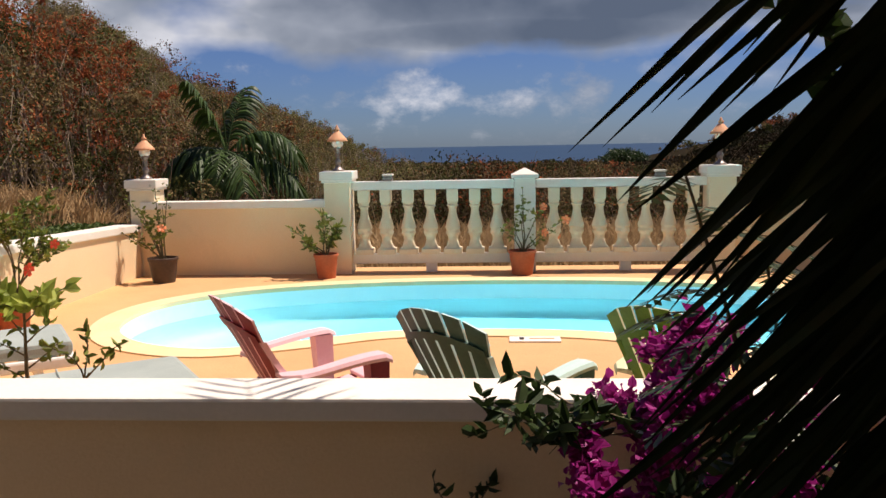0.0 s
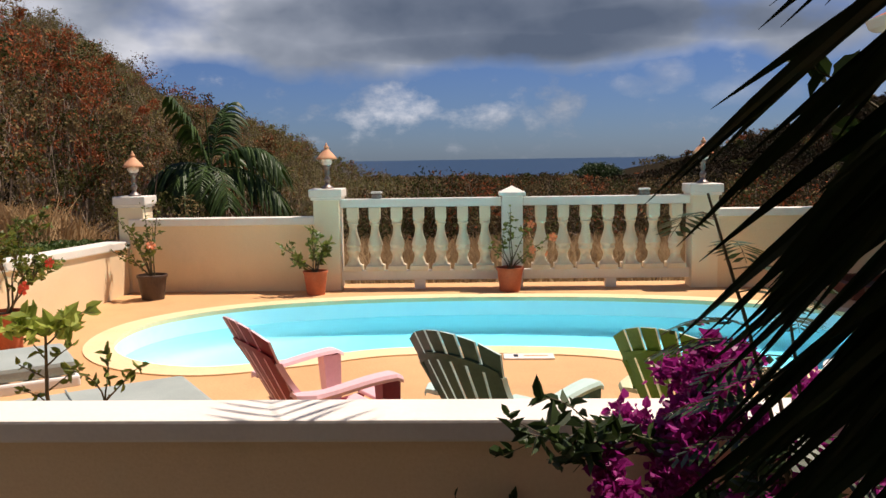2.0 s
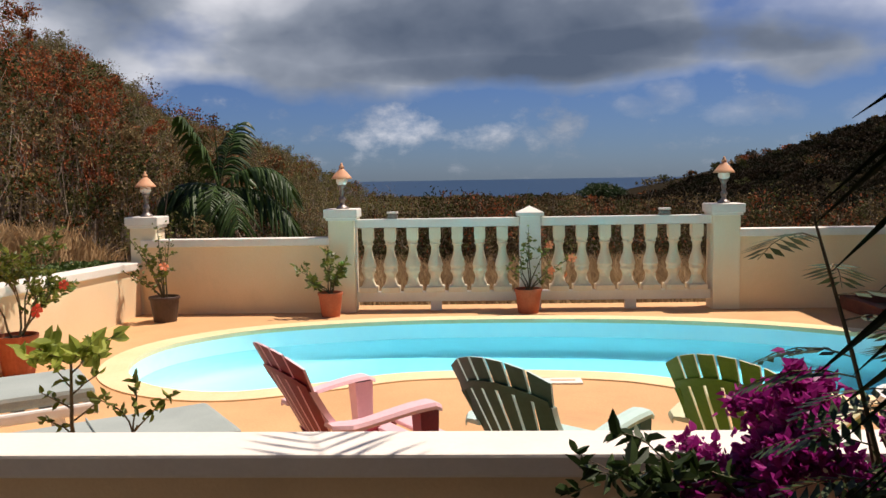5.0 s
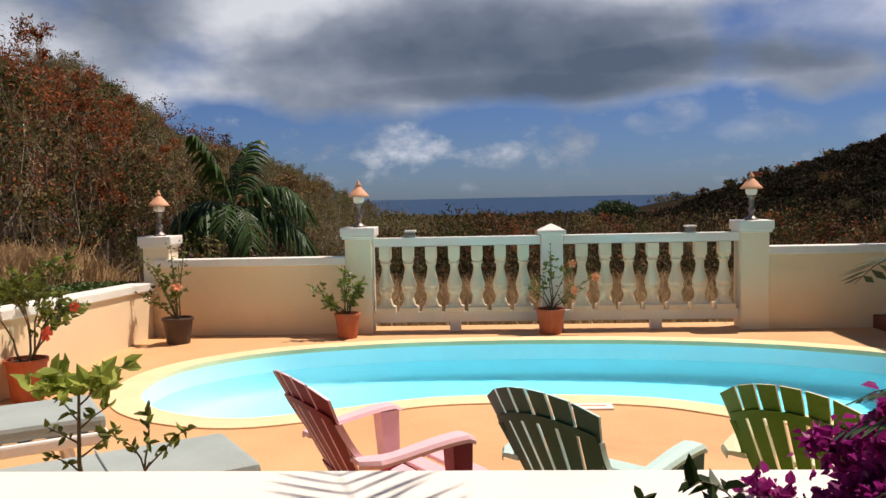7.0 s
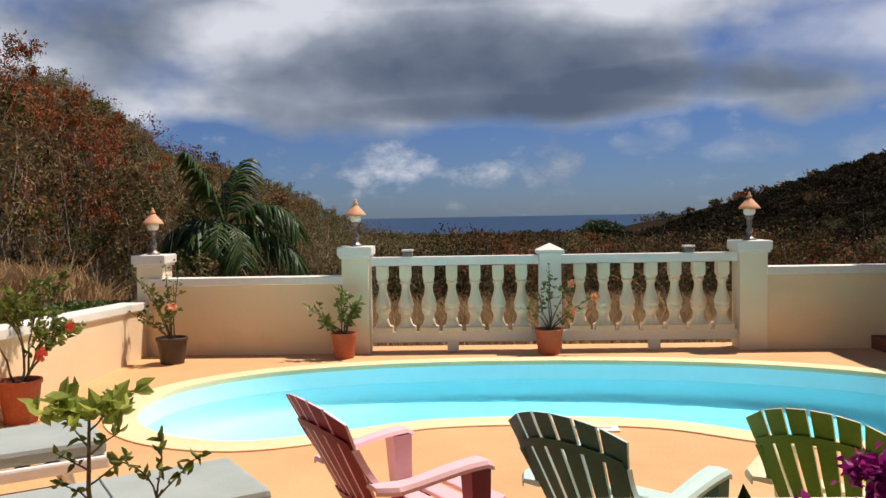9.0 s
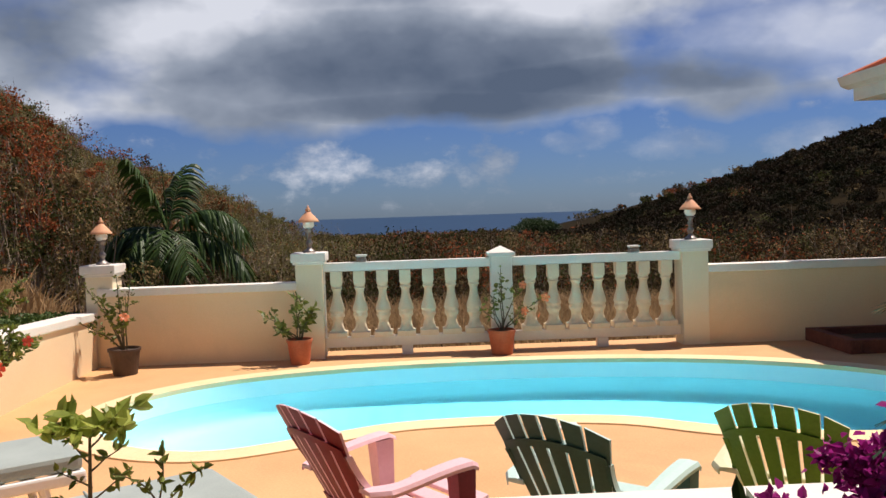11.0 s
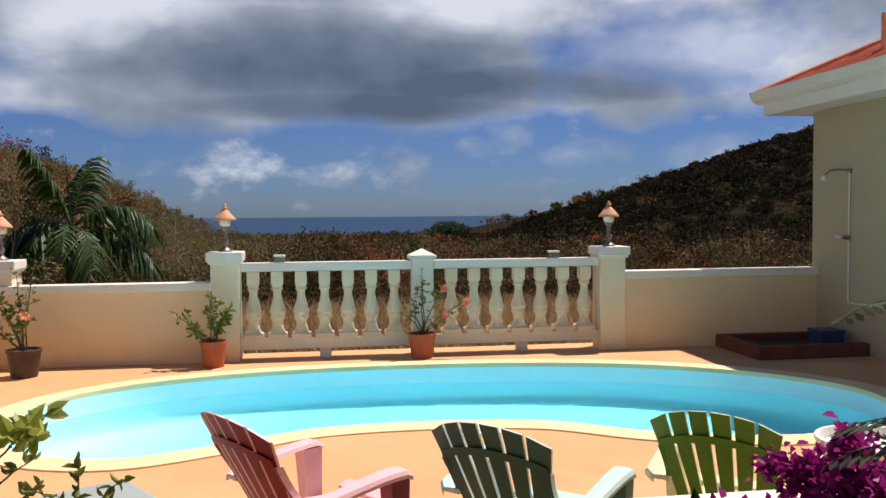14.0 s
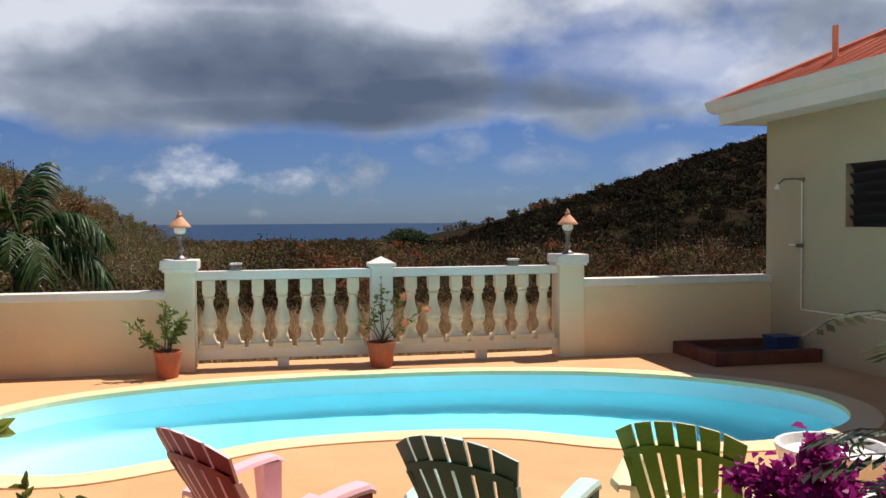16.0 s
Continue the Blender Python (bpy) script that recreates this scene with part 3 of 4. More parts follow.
def adirondack(m, back_mat, arm_mat, label):
    """Moulded garden chair: x across, y to the front, origin on the floor between the arm tips."""
    c = thing("garden_chair", m, label, "chair", "garden chairs by the pool")

    def two_tone(name, bm, parent=c, text=""):
        ob = part(name, bm, back_mat, parent, text)
        ob.data.materials.append(arm_mat)
        return ob

    # backrest: six tapering slats, dark behind, paler in front and along the edges; fading, sun and shade share the
    # colour
    def on_back(u, z, d=0.0):
        curve = 0.05 * (u / 0.26) ** 2
        return Vector((u, -0.70 + 0.53 * (0.85 - z) + curve + d, z))

    def half_width(z):
        f = min(max((z - 0.24) / 0.60, 0.0), 1.0)
        return 0.145 + 0.11 * f

    def crown(u):
        return 0.884 - 0.066 * (u / 0.255) ** 2 - 0.016 * (abs(u) / 0.255) ** 6

    slats = 6
    for k in range(slats):
        rows = []
        mid_u = (k - 2.5) / 3.0
        for s in range(11):
            f = s / 10
            z_mid = 0.24 + f * (crown(mid_u * 0.255) - 0.24)
            gap = 0.0 if f < 0.12 else 0.0072
            hw = half_width(z_mid)
            lo, hi = (k - 3) / 3.0 * hw + gap * (k > 0), (k - 2) / 3.0 * hw - gap * (k < 5)
            row = []
            for u, d in ((lo, 0.0), (hi, 0.0), (hi, 0.012), (lo, 0.012)):
                row.append(on_back(u, 0.24 + f * (crown(u if f > 0.5 else mid_u * 0.2) - 0.24), d))
            rows.append(row)
        two_tone("back_slat", loft(rows, (1, 2, 3)))
    for z0, dz, k0 in ((0.745, 0.034, 1.0), (0.385, 0.05, 1.0)):
        rows = []
        for s in range(15):
            u0 = -1 + 2 * s / 14
            zc = z0 - (0.055 * u0 * u0 if z0 > 0.6 else 0.0)
            u = u0 * half_width(zc) * 0.985
            rows.append([on_back(u, zc + a, d) for a, d in ((0, -0.010), (dz, -0.010), (dz, -0.001), (0, -0.001))])
        part("back_rail", loft(rows), back_mat, c)
    # seat of cross slats, falling to the back
    for k in range(6):
        f = k / 5
        y, z = -0.30 + 0.40 * f, 0.245 + 0.12 * f - 0.02 * math.sin(f * math.pi)
        w = 0.185 + 0.07 * f
        o = part("seat_slat", box(-w, w, -0.036, 0.036, -0.012, 0.012, 0.007), arm_mat, c, "sun-faded seat slat")
        o.matrix_local = pose(0, y, z, 14)
    for sx in (-1, 1):
        # arm: a paddle whose inner edge sweeps in to the backrest; the tip turns down
        rows = []
        for s in range(15):
            f = s / 14
            y = -0.51 + 0.51 * f
            z = 0.540 + 0.044 * smooth01(f * 1.1) - 0.018 * smooth01((f - 0.93) / 0.07)
            inner_x = 0.262 - 0.068 * (1 - smooth01(f / 0.30))
            outer_x = 0.365 - 0.035 * (1 - f) - 0.05 * (1 - smooth01(f / 0.14)) - 0.012 * smooth01((f - 0.93) / 0.07)
            w = outer_x - inner_x
            rows.append([(sx * (inner_x + a * w), y, z + b) for a, b in ((0.0, -0.010), (0.10, 0.006), (0.5, 0.010), (0.90, 0.006), (1.0, -0.010), (0.97, -0.026), (0.92, -0.026), (0.90, -0.010), (0.06, -0.012))])
        part("armrest", loft(rows), arm_mat, c, "sun-faded armrest")
        # flare between backrest edge and arm
        rows = []
        for s in range(7):
            f = s / 6
            z = 0.535 + 0.16 * (1 - f) ** 1.6
            u = half_width(z) - 0.012 + 0.03 * f ** 2
            p = on_back(u, z)
            rows.append([(sx * (p.x + a), p.y + 0.02 * f + b, z) for a, b in ((-0.004, -0.006), (0.016, -0.006), (0.016, 0.026), (-0.004, 0.026))])
        two_tone("arm_flare", loft(rows, (1, 2)))
        rows = []
        for s in range(7):
            f = s / 6
            hw, hd = 0.024 + 0.016 * f, 0.028 + 0.022 * f
            rows.append([(sx * (0.300 + 0.008 * f) + a * hw, -0.045 - 0.020 * f + b * hd, 0.565 * f) for a, b in ((-1, -1), (1, -1), (1, 1), (-1, 1))])
        # fading plus lit and shaded sides go into the leg's colour
        two_tone("front_leg", loft(rows, (2, 3) if sx > 0 else (0, 1, 2)))
        side = prism([(-0.72, 0.0), (-0.63, 0.0), (-0.34, 0.19), (0.06, 0.27), (0.10, 0.345), (-0.02, 0.335), (-0.34, 0.225), (-0.44, 0.225)], 0.03)
        o = part("side_rail", side, back_mat, c)
        o.matrix_local = pose(sx * 0.235 + 0.015, 0, 0, 0, 0, 90)
    return c


M_RED = plastic("red_plastic", (0.155, 0.010, 0.018), (0.225, 0.018, 0.027))
M_PINK = plastic("pink_plastic", (0.74, 0.44, 0.46), (0.82, 0.53, 0.54))
M_GREEN = plastic("green_plastic", (0.018, 0.065, 0.050), (0.036, 0.098, 0.076))
M_MINT = plastic("mint_plastic", (0.44, 0.61, 0.55), (0.53, 0.69, 0.63))
M_LIME = plastic("lime_plastic", (0.062, 0.155, 0.010), (0.105, 0.225, 0.024))
M_CREAM = plastic("cream_plastic", (0.58, 0.58, 0.34), (0.68, 0.67, 0.44))
adirondack(pose(1.447, -5.845, 0, 0, 0, -54), M_RED, M_PINK, "dark red plastic garden chair with faded pink armrests facing the pool")
adirondack(pose(2.30, -6.04, 0, 0, 0, -40), M_GREEN, M_MINT, "dark green plastic garden chair with faded mint armrests facing the pool")
adirondack(pose(3.19, -6.02, 0, 0, 0, -39.4), M_LIME, M_CREAM, "lime green plastic garden chair with faded cream armrests facing the pool")


# ---- plants ----
def leaf_material(name, dark, light, thin=0.3, rough=0.45):
    return surface(name, dark, light, rough, 25.0, 2.0, 0.1, island=0.7, thin=thin, spec=0.35)


M_LEAF = leaf_material("hibiscus_leaf", (0.055, 0.080, 0.012), (0.25, 0.285, 0.05))
M_YOUNG = leaf_material("young_leaf", (0.17, 0.24, 0.03), (0.50, 0.55, 0.12), 0.4)
M_FLOWER = leaf_material("red_petal", (0.70, 0.05, 0.03), (0.85, 0.16, 0.08), 0.35)
M_ORANGE = leaf_material("orange_petal", (0.75, 0.20, 0.08), (0.85, 0.34, 0.16), 0.35)
M_BRACT = leaf_material("magenta_bract", (0.20, 0.008, 0.115), (0.50, 0.035, 0.29), 0.4)
M_DARKLEAF = leaf_material("bougainvillea_leaf", (0.018, 0.036, 0.010), (0.05, 0.085, 0.02), 0.2)


def leaf_cloud(spots, size, bend=0.25, wide=0.5, rng=None, up=0.3):
    """Folded two-quad leaves, one at each spot; returns vertices and faces."""
    rng = rng or random.Random(5)
    verts, faces = [], []
    for p in spots:
        d = Vector((rng.gauss(0, 1), rng.gauss(0, 1), rng.gauss(up, 0.7)))
        if d.length < 1e-3:
            continue
        d.normalize()
        a = d.cross(Vector((rng.gauss(0, 1), rng.gauss(0, 1), rng.gauss(0, 1)))).normalized()
        nrm = d.cross(a)
        s = size * rng.uniform(0.6, 1.3)
        w = s * wide * 0.5
        b = len(verts)
        q = p + d * s
        m1, m2 = p + d * s * 0.28, p + d * s * 0.66 - nrm * s * bend * 0.35
        lift = nrm * w * 0.45
        verts += [tuple(p), tuple(m1 + a * w * 0.85 + lift), tuple(m2 + a * w * 0.8 + lift), tuple(q - nrm * s * bend), tuple(m2 - a * w * 0.8 + lift), tuple(m1 - a * w * 0.85 + lift)]
        faces += [(b, b + 1, b + 2, b + 3), (b, b + 3, b + 4, b + 5)]
    return verts, faces


def grow(rng, base, heading, length, r, depth, spread, tubes, spots, droop=0.0, leafy=10):
    """One branch with its side branches; collects tubes and leaf places."""
    pts, p, d = [base.copy()], base.copy(), heading.normalized()
    steps = 5
    for s in range(steps):
        d = (d + Vector((rng.gauss(0, 0.16), rng.gauss(0, 0.16), rng.gauss(0, 0.12) - droop))).normalized()
        p = p + d * length / steps
        pts.append(p.copy())
    tubes.append((pts, [r * (1 - 0.6 * k / steps) for k in range(steps + 1)]))
    if depth <= 1:
        for k in range(leafy):
            f = rng.uniform(0.25, 1.0) * steps
            i = min(int(f), steps - 1)
            spots.append(pts[i].lerp(pts[i + 1], f - i))
    if depth > 0:
        for k in range(3):
            i = rng.randint(2, steps)
            side = Vector((rng.gauss(0, 1), rng.gauss(0, 1), rng.gauss(0.3, 0.6))).normalized()
            grow(rng, pts[i], d + side * spread, length * rng.uniform(0.45, 0.7), r * 0.55, depth - 1, spread, tubes, spots, droop, leafy)


def branches(name, tubes, mat, parent):
    bm = bmesh.new()
    for pts, radii in tubes:
        tube(pts, radii, 5, bm)
    return part(name, bm, mat, parent)


def pot(parent, r, h, mat, rim=0.03):
    part("pot", lathe([(r * 0.72, 0), (r * 0.93, h - rim), (r * 1.0, h - rim), (r * 1.0, h - 0.004), (r * 0.985, h), (r * 0.9, h), (r * 0.89, h - 0.035)], 28), mat, parent, smooth=False)
    part("soil", lathe([(r * 0.87, h - 0.04), (r * 0.87, h - 0.03)], 20), M_SOIL, parent)


def blossom(parent, p, r, mat, rng):
    bm = bmesh.new()
    ax = Vector((rng.gauss(0, 0.5), -1, rng.gauss(0.2, 0.4))).normalized()
    a = ax.orthogonal().normalized()
    b = ax.cross(a)
    c = bm.verts.new(p)
    for k in range(5):
        t = 2 * math.pi * k / 5
        pts = [bm.verts.new(p + r * f * (math.cos(t + o) * a + math.sin(t + o) * b) + ax * r * g) for o, f, g in ((-0.55, 0.7, 0.22), (-0.3, 1.0, 0.10), (0.3, 1.0, 0.14), (0.55, 0.7, 0.26))]
        bm.faces.new([c] + pts)
    return part("flower", bm, mat, parent)


def potted_shrub(x, y, r, h, potmat, label, seed, stems, reach, flowers=(), flower_mat=None, leaf=0.05, leafmat=None, leafy=9, lean=(0, 0), depth=2):
    rng = random.Random(seed)
    t = thing("potted_plant", pose(x, y, 0), label, "potted plant")
    pot(t, r, h, potmat)
    tubes, spots = [], []
    for k in range(stems):
        ang = rng.uniform(0, 2 * math.pi)
        tilt = rng.uniform(0.2, 0.75)
        grow(rng, Vector((0.03 * math.cos(ang), 0.03 * math.sin(ang), h - 0.05)), Vector((math.cos(ang) * tilt + lean[0], math.sin(ang) * tilt + lean[1], 1)), reach * rng.uniform(0.55, 0.8), 0.011, depth, 0.75, tubes, spots, 0.0, leafy)
    branches("stem", tubes, M_STEM, t)
    v, f = leaf_cloud(spots, leaf, rng=rng)
    sheet("foliage", v, f, leafmat or M_LEAF, t)
    for fx, fy, fz, fr in flowers:
        blossom(t, Vector((fx, fy, fz)), fr, flower_mat or M_FLOWER, rng)
    return t


def stem_plant(x, y, r, h, potmat, label, seed, stems, leaf, per, flowers=(), leafmat=None):
    """Potted plant with a few long stems; stems are rows of dx, dy, dz from the soil to the tip."""
    rng = random.Random(seed)
    t = thing("potted_plant", pose(x, y, 0), label, "potted plant")
    pot(t, r, h, potmat)
    tubes, spots = [], []
    for dx, dy, dz in stems:
        pts = [Vector((dx * s ** 1.4 + rng.gauss(0, 0.012), dy * s ** 1.4, h - 0.05 + (dz + 0.05) * s)) for s in (0, 0.25, 0.5, 0.75, 1.0)]
        tubes.append((pts, [0.010, 0.008, 0.006, 0.005, 0.003]))
        for k in range(per):
            f = rng.uniform(0.45, 1.0) * 4
            i = min(int(f), 3)
            spots.append(pts[i].lerp(pts[i + 1], f - i) + Vector((rng.gauss(0, 0.018), rng.gauss(0, 0.018), rng.gauss(0, 0.018))))
        for k in range(2):
            i = rng.randint(2, 3)
            grow(rng, pts[i], Vector((rng.gauss(0, 0.8), rng.gauss(0, 0.6), 0.6)), 0.14, 0.004, 0, 0.5, tubes, spots, 0.0, per // 3)
    branches("stem", tubes, M_STEM, t)
    v, f = leaf_cloud(spots, leaf, rng=rng, wide=0.6)
    sheet("foliage", v, f, leafmat or M_LEAF, t)
    for fx, fy, fz, fr in flowers:
        blossom(t, Vector((fx, fy, fz)), fr, M_ORANGE, rng)
    return t


stem_plant(0.10, -0.22, 0.148, 0.285, M_TERRA, "leafy green shrub in a terracotta pot by the pillar", 3,
           ((-0.40, -0.05, 0.29), (-0.28, -0.1, 0.16), (-0.04, 0.0, 0.54), (0.03, -0.08, 0.38), (0.19, -0.02, 0.33), (0.10, 0.05, 0.24)), 0.078, 17)
stem_plant(2.40, -0.08, 0.165, 0.285, M_TERRA, "orange-flowering hibiscus in a terracotta pot before the balustrade", 8,
           ((0.0, 0.02, 0.72), (0.03, -0.03, 0.58), (-0.26, -0.05, 0.28), (-0.12, 0.0, 0.40), (0.25, -0.05, 0.54), (0.50, -0.08, 0.38), (0.36, -0.04, 0.22)), 0.056, 13,
           [(0.24, -0.12, 0.80, 0.048), (0.26, -0.12, 0.50, 0.052), (0.50, -0.12, 0.65, 0.056), (0.42, -0.1, 0.45, 0.036)])
stem_plant(-1.77, -0.45, 0.175, 0.29, M_BROWNPOT, "straggly hibiscus with an orange flower in a brown pot", 12,
           ((-0.44, -0.05, 0.78), (-0.30, 0.0, 0.62), (-0.52, -0.1, 0.34), (-0.20, -0.1, 0.48), (0.12, 0.0, 0.95), (0.06, -0.08, 0.60), (-0.08, 0.05, 0.80), (0.02, -0.1, 0.38), (-0.34, 0.0, 0.20)), 0.052, 18,
           [(0.06, -0.14, 0.64, 0.058)])
potted_shrub(-2.04, -3.05, 0.17, 0.34, M_TERRA, "red hibiscus in full leaf in a large terracotta pot", 21, 6, 0.80, [(0.27, -0.15, 0.56, 0.062), (0.45, -0.05, 0.76, 0.045)], M_FLOWER, 0.06, leafy=13, lean=(0.05, 0), depth=2)


def young_shrub():
    """Young leafy sprout that stands behind the terrace wall."""
    rng = random.Random(33)
    t = thing("young_shrub", pose(0.22, -6.64, 0) @ Matrix.Scale(1.06, 4), "young green shrub with pale new leaves behind the terrace wall", "shrub")
    tubes, big, small_ = [], [], []
    tubes.append(([Vector(p) for p in ((0, 0, 0), (0.02, 0, 0.3), (-0.01, 0, 0.6), (0.0, 0, 0.84))], [0.012, 0.010, 0.008, 0.005]))
    top = Vector((0, 0, 0.84))
    for k in range(6):
        a = 2 * math.pi * k / 6
        grow(rng, top, Vector((math.cos(a), math.sin(a) * 0.5, 0.35)), 0.19, 0.004, 0, 0.5, tubes, big, 0.0, 20)
    for z in (0.62, 0.72, 0.80):
        grow(rng, Vector((0, 0, z)), Vector((0.6, 0, 0.7)), 0.16, 0.004, 0, 0.5, tubes, small_, 0.0, 8)
        grow(rng, Vector((0, 0, z - 0.06)), Vector((-0.6, 0, 0.5)), 0.14, 0.004, 0, 0.5, tubes, small_, 0.0, 8)
    tubes.append(([Vector(p) for p in ((0.05, 0, 0), (0.12, 0, 0.3), (0.18, 0, 0.5), (0.24, 0, 0.60))], [0.010, 0.008, 0.006, 0.004]))
    for dx in (-0.1, 0.35, 0.8):
        grow(rng, Vector((0.22, 0, 0.57)), Vector((dx, 0.1, 0.9)), 0.22, 0.004, 0, 0.5, tubes, small_, 0.0, 16)
    branches("stem", tubes, M_STEM, t)
    v, f = leaf_cloud(big, 0.068, rng=rng, wide=0.55)
    sheet("new_leaves", v, f, M_YOUNG, t)
    v, f = leaf_cloud(small_, 0.042, rng=rng)
    sheet("foliage", v, f, M_LEAF, t)
    return t


young_shrub()


def bougainvillea():
    rng = random.Random(77)
    t = thing("bougainvillea", pose(0, 0, 0), "bougainvillea with magenta bracts spilling over the terrace wall", "shrub")
    tubes, spots, flowers = [], [], []
    root = Vector((3.0, -7.62, 0.0))
    for k in range(12):
        goal = Vector((rng.uniform(2.58, 3.55), rng.uniform(-7.75, -7.40), rng.uniform(0.50, 0.92)))
        pts = [root.lerp(goal, f) + Vector((rng.gauss(0, 0.04), rng.gauss(0, 0.04), 0.12 * math.sin(f * 3.1))) for f in (0, 0.25, 0.5, 0.75, 1)]
        tubes.append((pts, [0.016, 0.013, 0.010, 0.008, 0.005]))
        grow(rng, pts[-1], Vector((rng.gauss(-0.3, 0.5), rng.gauss(0.1, 0.4), 0.1)), 0.26, 0.005, 1, 0.9, tubes, flowers, 0.05, 22)
        grow(rng, pts[3], Vector((rng.gauss(-0.2, 0.7), rng.gauss(-0.3, 0.4), 0.1)), 0.3, 0.005, 1, 0.9, tubes, spots, 0.05, 9)
        grow(rng, pts[2], Vector((rng.gauss(0, 0.7), rng.gauss(-0.3, 0.4), 0.1)), 0.25, 0.005, 1, 0.9, tubes, flowers if k % 2 else spots, 0.05, 7)
    # leafy shoot that lies on the coping, without flowers
    for k in range(4):
        grow(rng, Vector((2.66, -7.5, 0.72)), Vector((-1, rng.gauss(-0.05, 0.10), 0.05)), 0.42, 0.005, 1, 0.35, tubes, spots, 0.02, 12)
    branches("branchwork", tubes, M_STEM, t)
    puffs = []
    for p in flowers:
        for k in range(6):
            puffs.append(p + Vector((rng.gauss(0, 0.022), rng.gauss(0, 0.022), rng.gauss(0, 0.022))))
    v, f = leaf_cloud(puffs, 0.034, rng=rng, wide=0.85, bend=0.4)
    sheet("flower_mass", v, f, M_BRACT, t)
    v, f = leaf_cloud(spots, 0.06, rng=rng, wide=0.5)
    sheet("foliage", v, f, M_DARKLEAF, t)
    return t


bougainvillea()


def leafy_shoot(name, base, pts, leaf, count, label, seed, wide=0.6, side=4):
    """A thin leaning stem with a tuft of broad leaves along its upper end."""
    rng = random.Random(seed)
    t = thing(name, pose(*base), label, "shrub")
    pts = [Vector(p) for p in pts]
    tubes, spots = [(pts, [0.011 - 0.007 * k / (len(pts) - 1) for k in range(len(pts))])], []
    for k in range(side):
        grow(rng, pts[-2].lerp(pts[-1], k / max(side - 1, 1)), Vector((rng.gauss(0, 0.7), rng.gauss(0, 0.4), 0.5)), 0.18, 0.004, 0, 0.6, tubes, spots, 0.0, count)
    branches("stem", tubes, M_STEM, t)
    v, f = leaf_cloud(spots, leaf, rng=rng, wide=wide)
    sheet("foliage", v, f, M_DARKLEAF, t)
    return t


leafy_shoot("wall_vine", (2.12, -7.25, 0), ((0, 0, 0), (-0.05, 0, 0.12), (-0.09, 0.01, 0.24), (-0.10, 0, 0.34)), 0.050, 9, "dark leafy vine shoot growing against the terrace wall", 61, 0.5, 5)
leafy_shoot("broadleaf_sapling", (3.36, -8.0, 0), ((0, 0, 0), (-0.15, -0.05, 0.65), (-0.36, -0.15, 1.25), (-0.54, -0.22, 1.68)), 0.062, 18, "dark broad-leaved sapling leaning over the terrace wall", 63, 0.75, 5)


# ---- palms ----
def frond(rng, base, heading, length, droop, leaf, width, count, bmv, bmf, rib, fall=0.5, slim=0.055):
    """A feather frond: a drooping rib with long folded leaflets on both sides."""
    pts, p, d = [base.copy()], base.copy(), heading.normalized()
    steps = 14
    for s in range(steps):
        d = (d + Vector((0, 0, -droop * (0.4 + s / steps)))).normalized()
        p = p + d * length / steps
        pts.append(p.copy())
    rib.append((pts, [width * (1 - 0.85 * k / steps) for k in range(steps + 1)]))
    for k in range(count):
        f = 0.16 + 0.84 * (k + 0.5) / count
        x = f * steps
        i = min(int(x), steps - 1)
        q = pts[i].lerp(pts[i + 1], x - i)
        t = (pts[i + 1] - pts[i]).normalized()
        side = t.cross(Vector((0, 0, 1)))
        side = side.normalized() if side.length > 0.05 else Vector((1, 0, 0))
        ll = leaf * (0.45 + 0.9 * math.sin(math.pi * min(0.97, f * 0.85 + 0.08))) * rng.uniform(0.85, 1.12)
        for sgn in (-1, 1):
            dr = (side * sgn * 0.9 + t * rng.uniform(0.55, 0.95) + Vector((0, 0, 0.30 - 0.55 * rng.random()))).normalized()
            w = leaf * slim * rng.uniform(0.8, 1.2)
            nrm = dr.cross(t).normalized() * sgn
            b = len(bmv)
            prev = q
            for s in range(5):
                g = s / 4
                wd = w * (0.5 + 1.1 * g) if g < 0.4 else w * 0.95 * (1 - ((g - 0.4) / 0.6) ** 1.6) + 0.0004
                c = q + dr * ll * g + Vector((0, 0, -fall * ll * g * g))
                ax = t * wd
                bmv += [tuple(c - ax), tuple(c + nrm * wd * 0.35), tuple(c + ax)]
            for s in range(4):
                o = b + 3 * s
                bmf += [(o, o + 1, o + 4, o + 3), (o + 1, o + 2, o + 5, o + 4)]


M_PALM = surface("palm_leaf", (0.008, 0.024, 0.004), (0.060, 0.112, 0.020), 0.5, 25.0, 2.0, 0.1, island=0.8, thin=0.12, spec=0.26)
# leaf colour darkened to carry the terrace shade this palm hangs in
M_PALMDARK = leaf_material("shade_dark_palm_leaf", (0.010, 0.018, 0.005), (0.036, 0.050, 0.013), 0.08, 0.45)


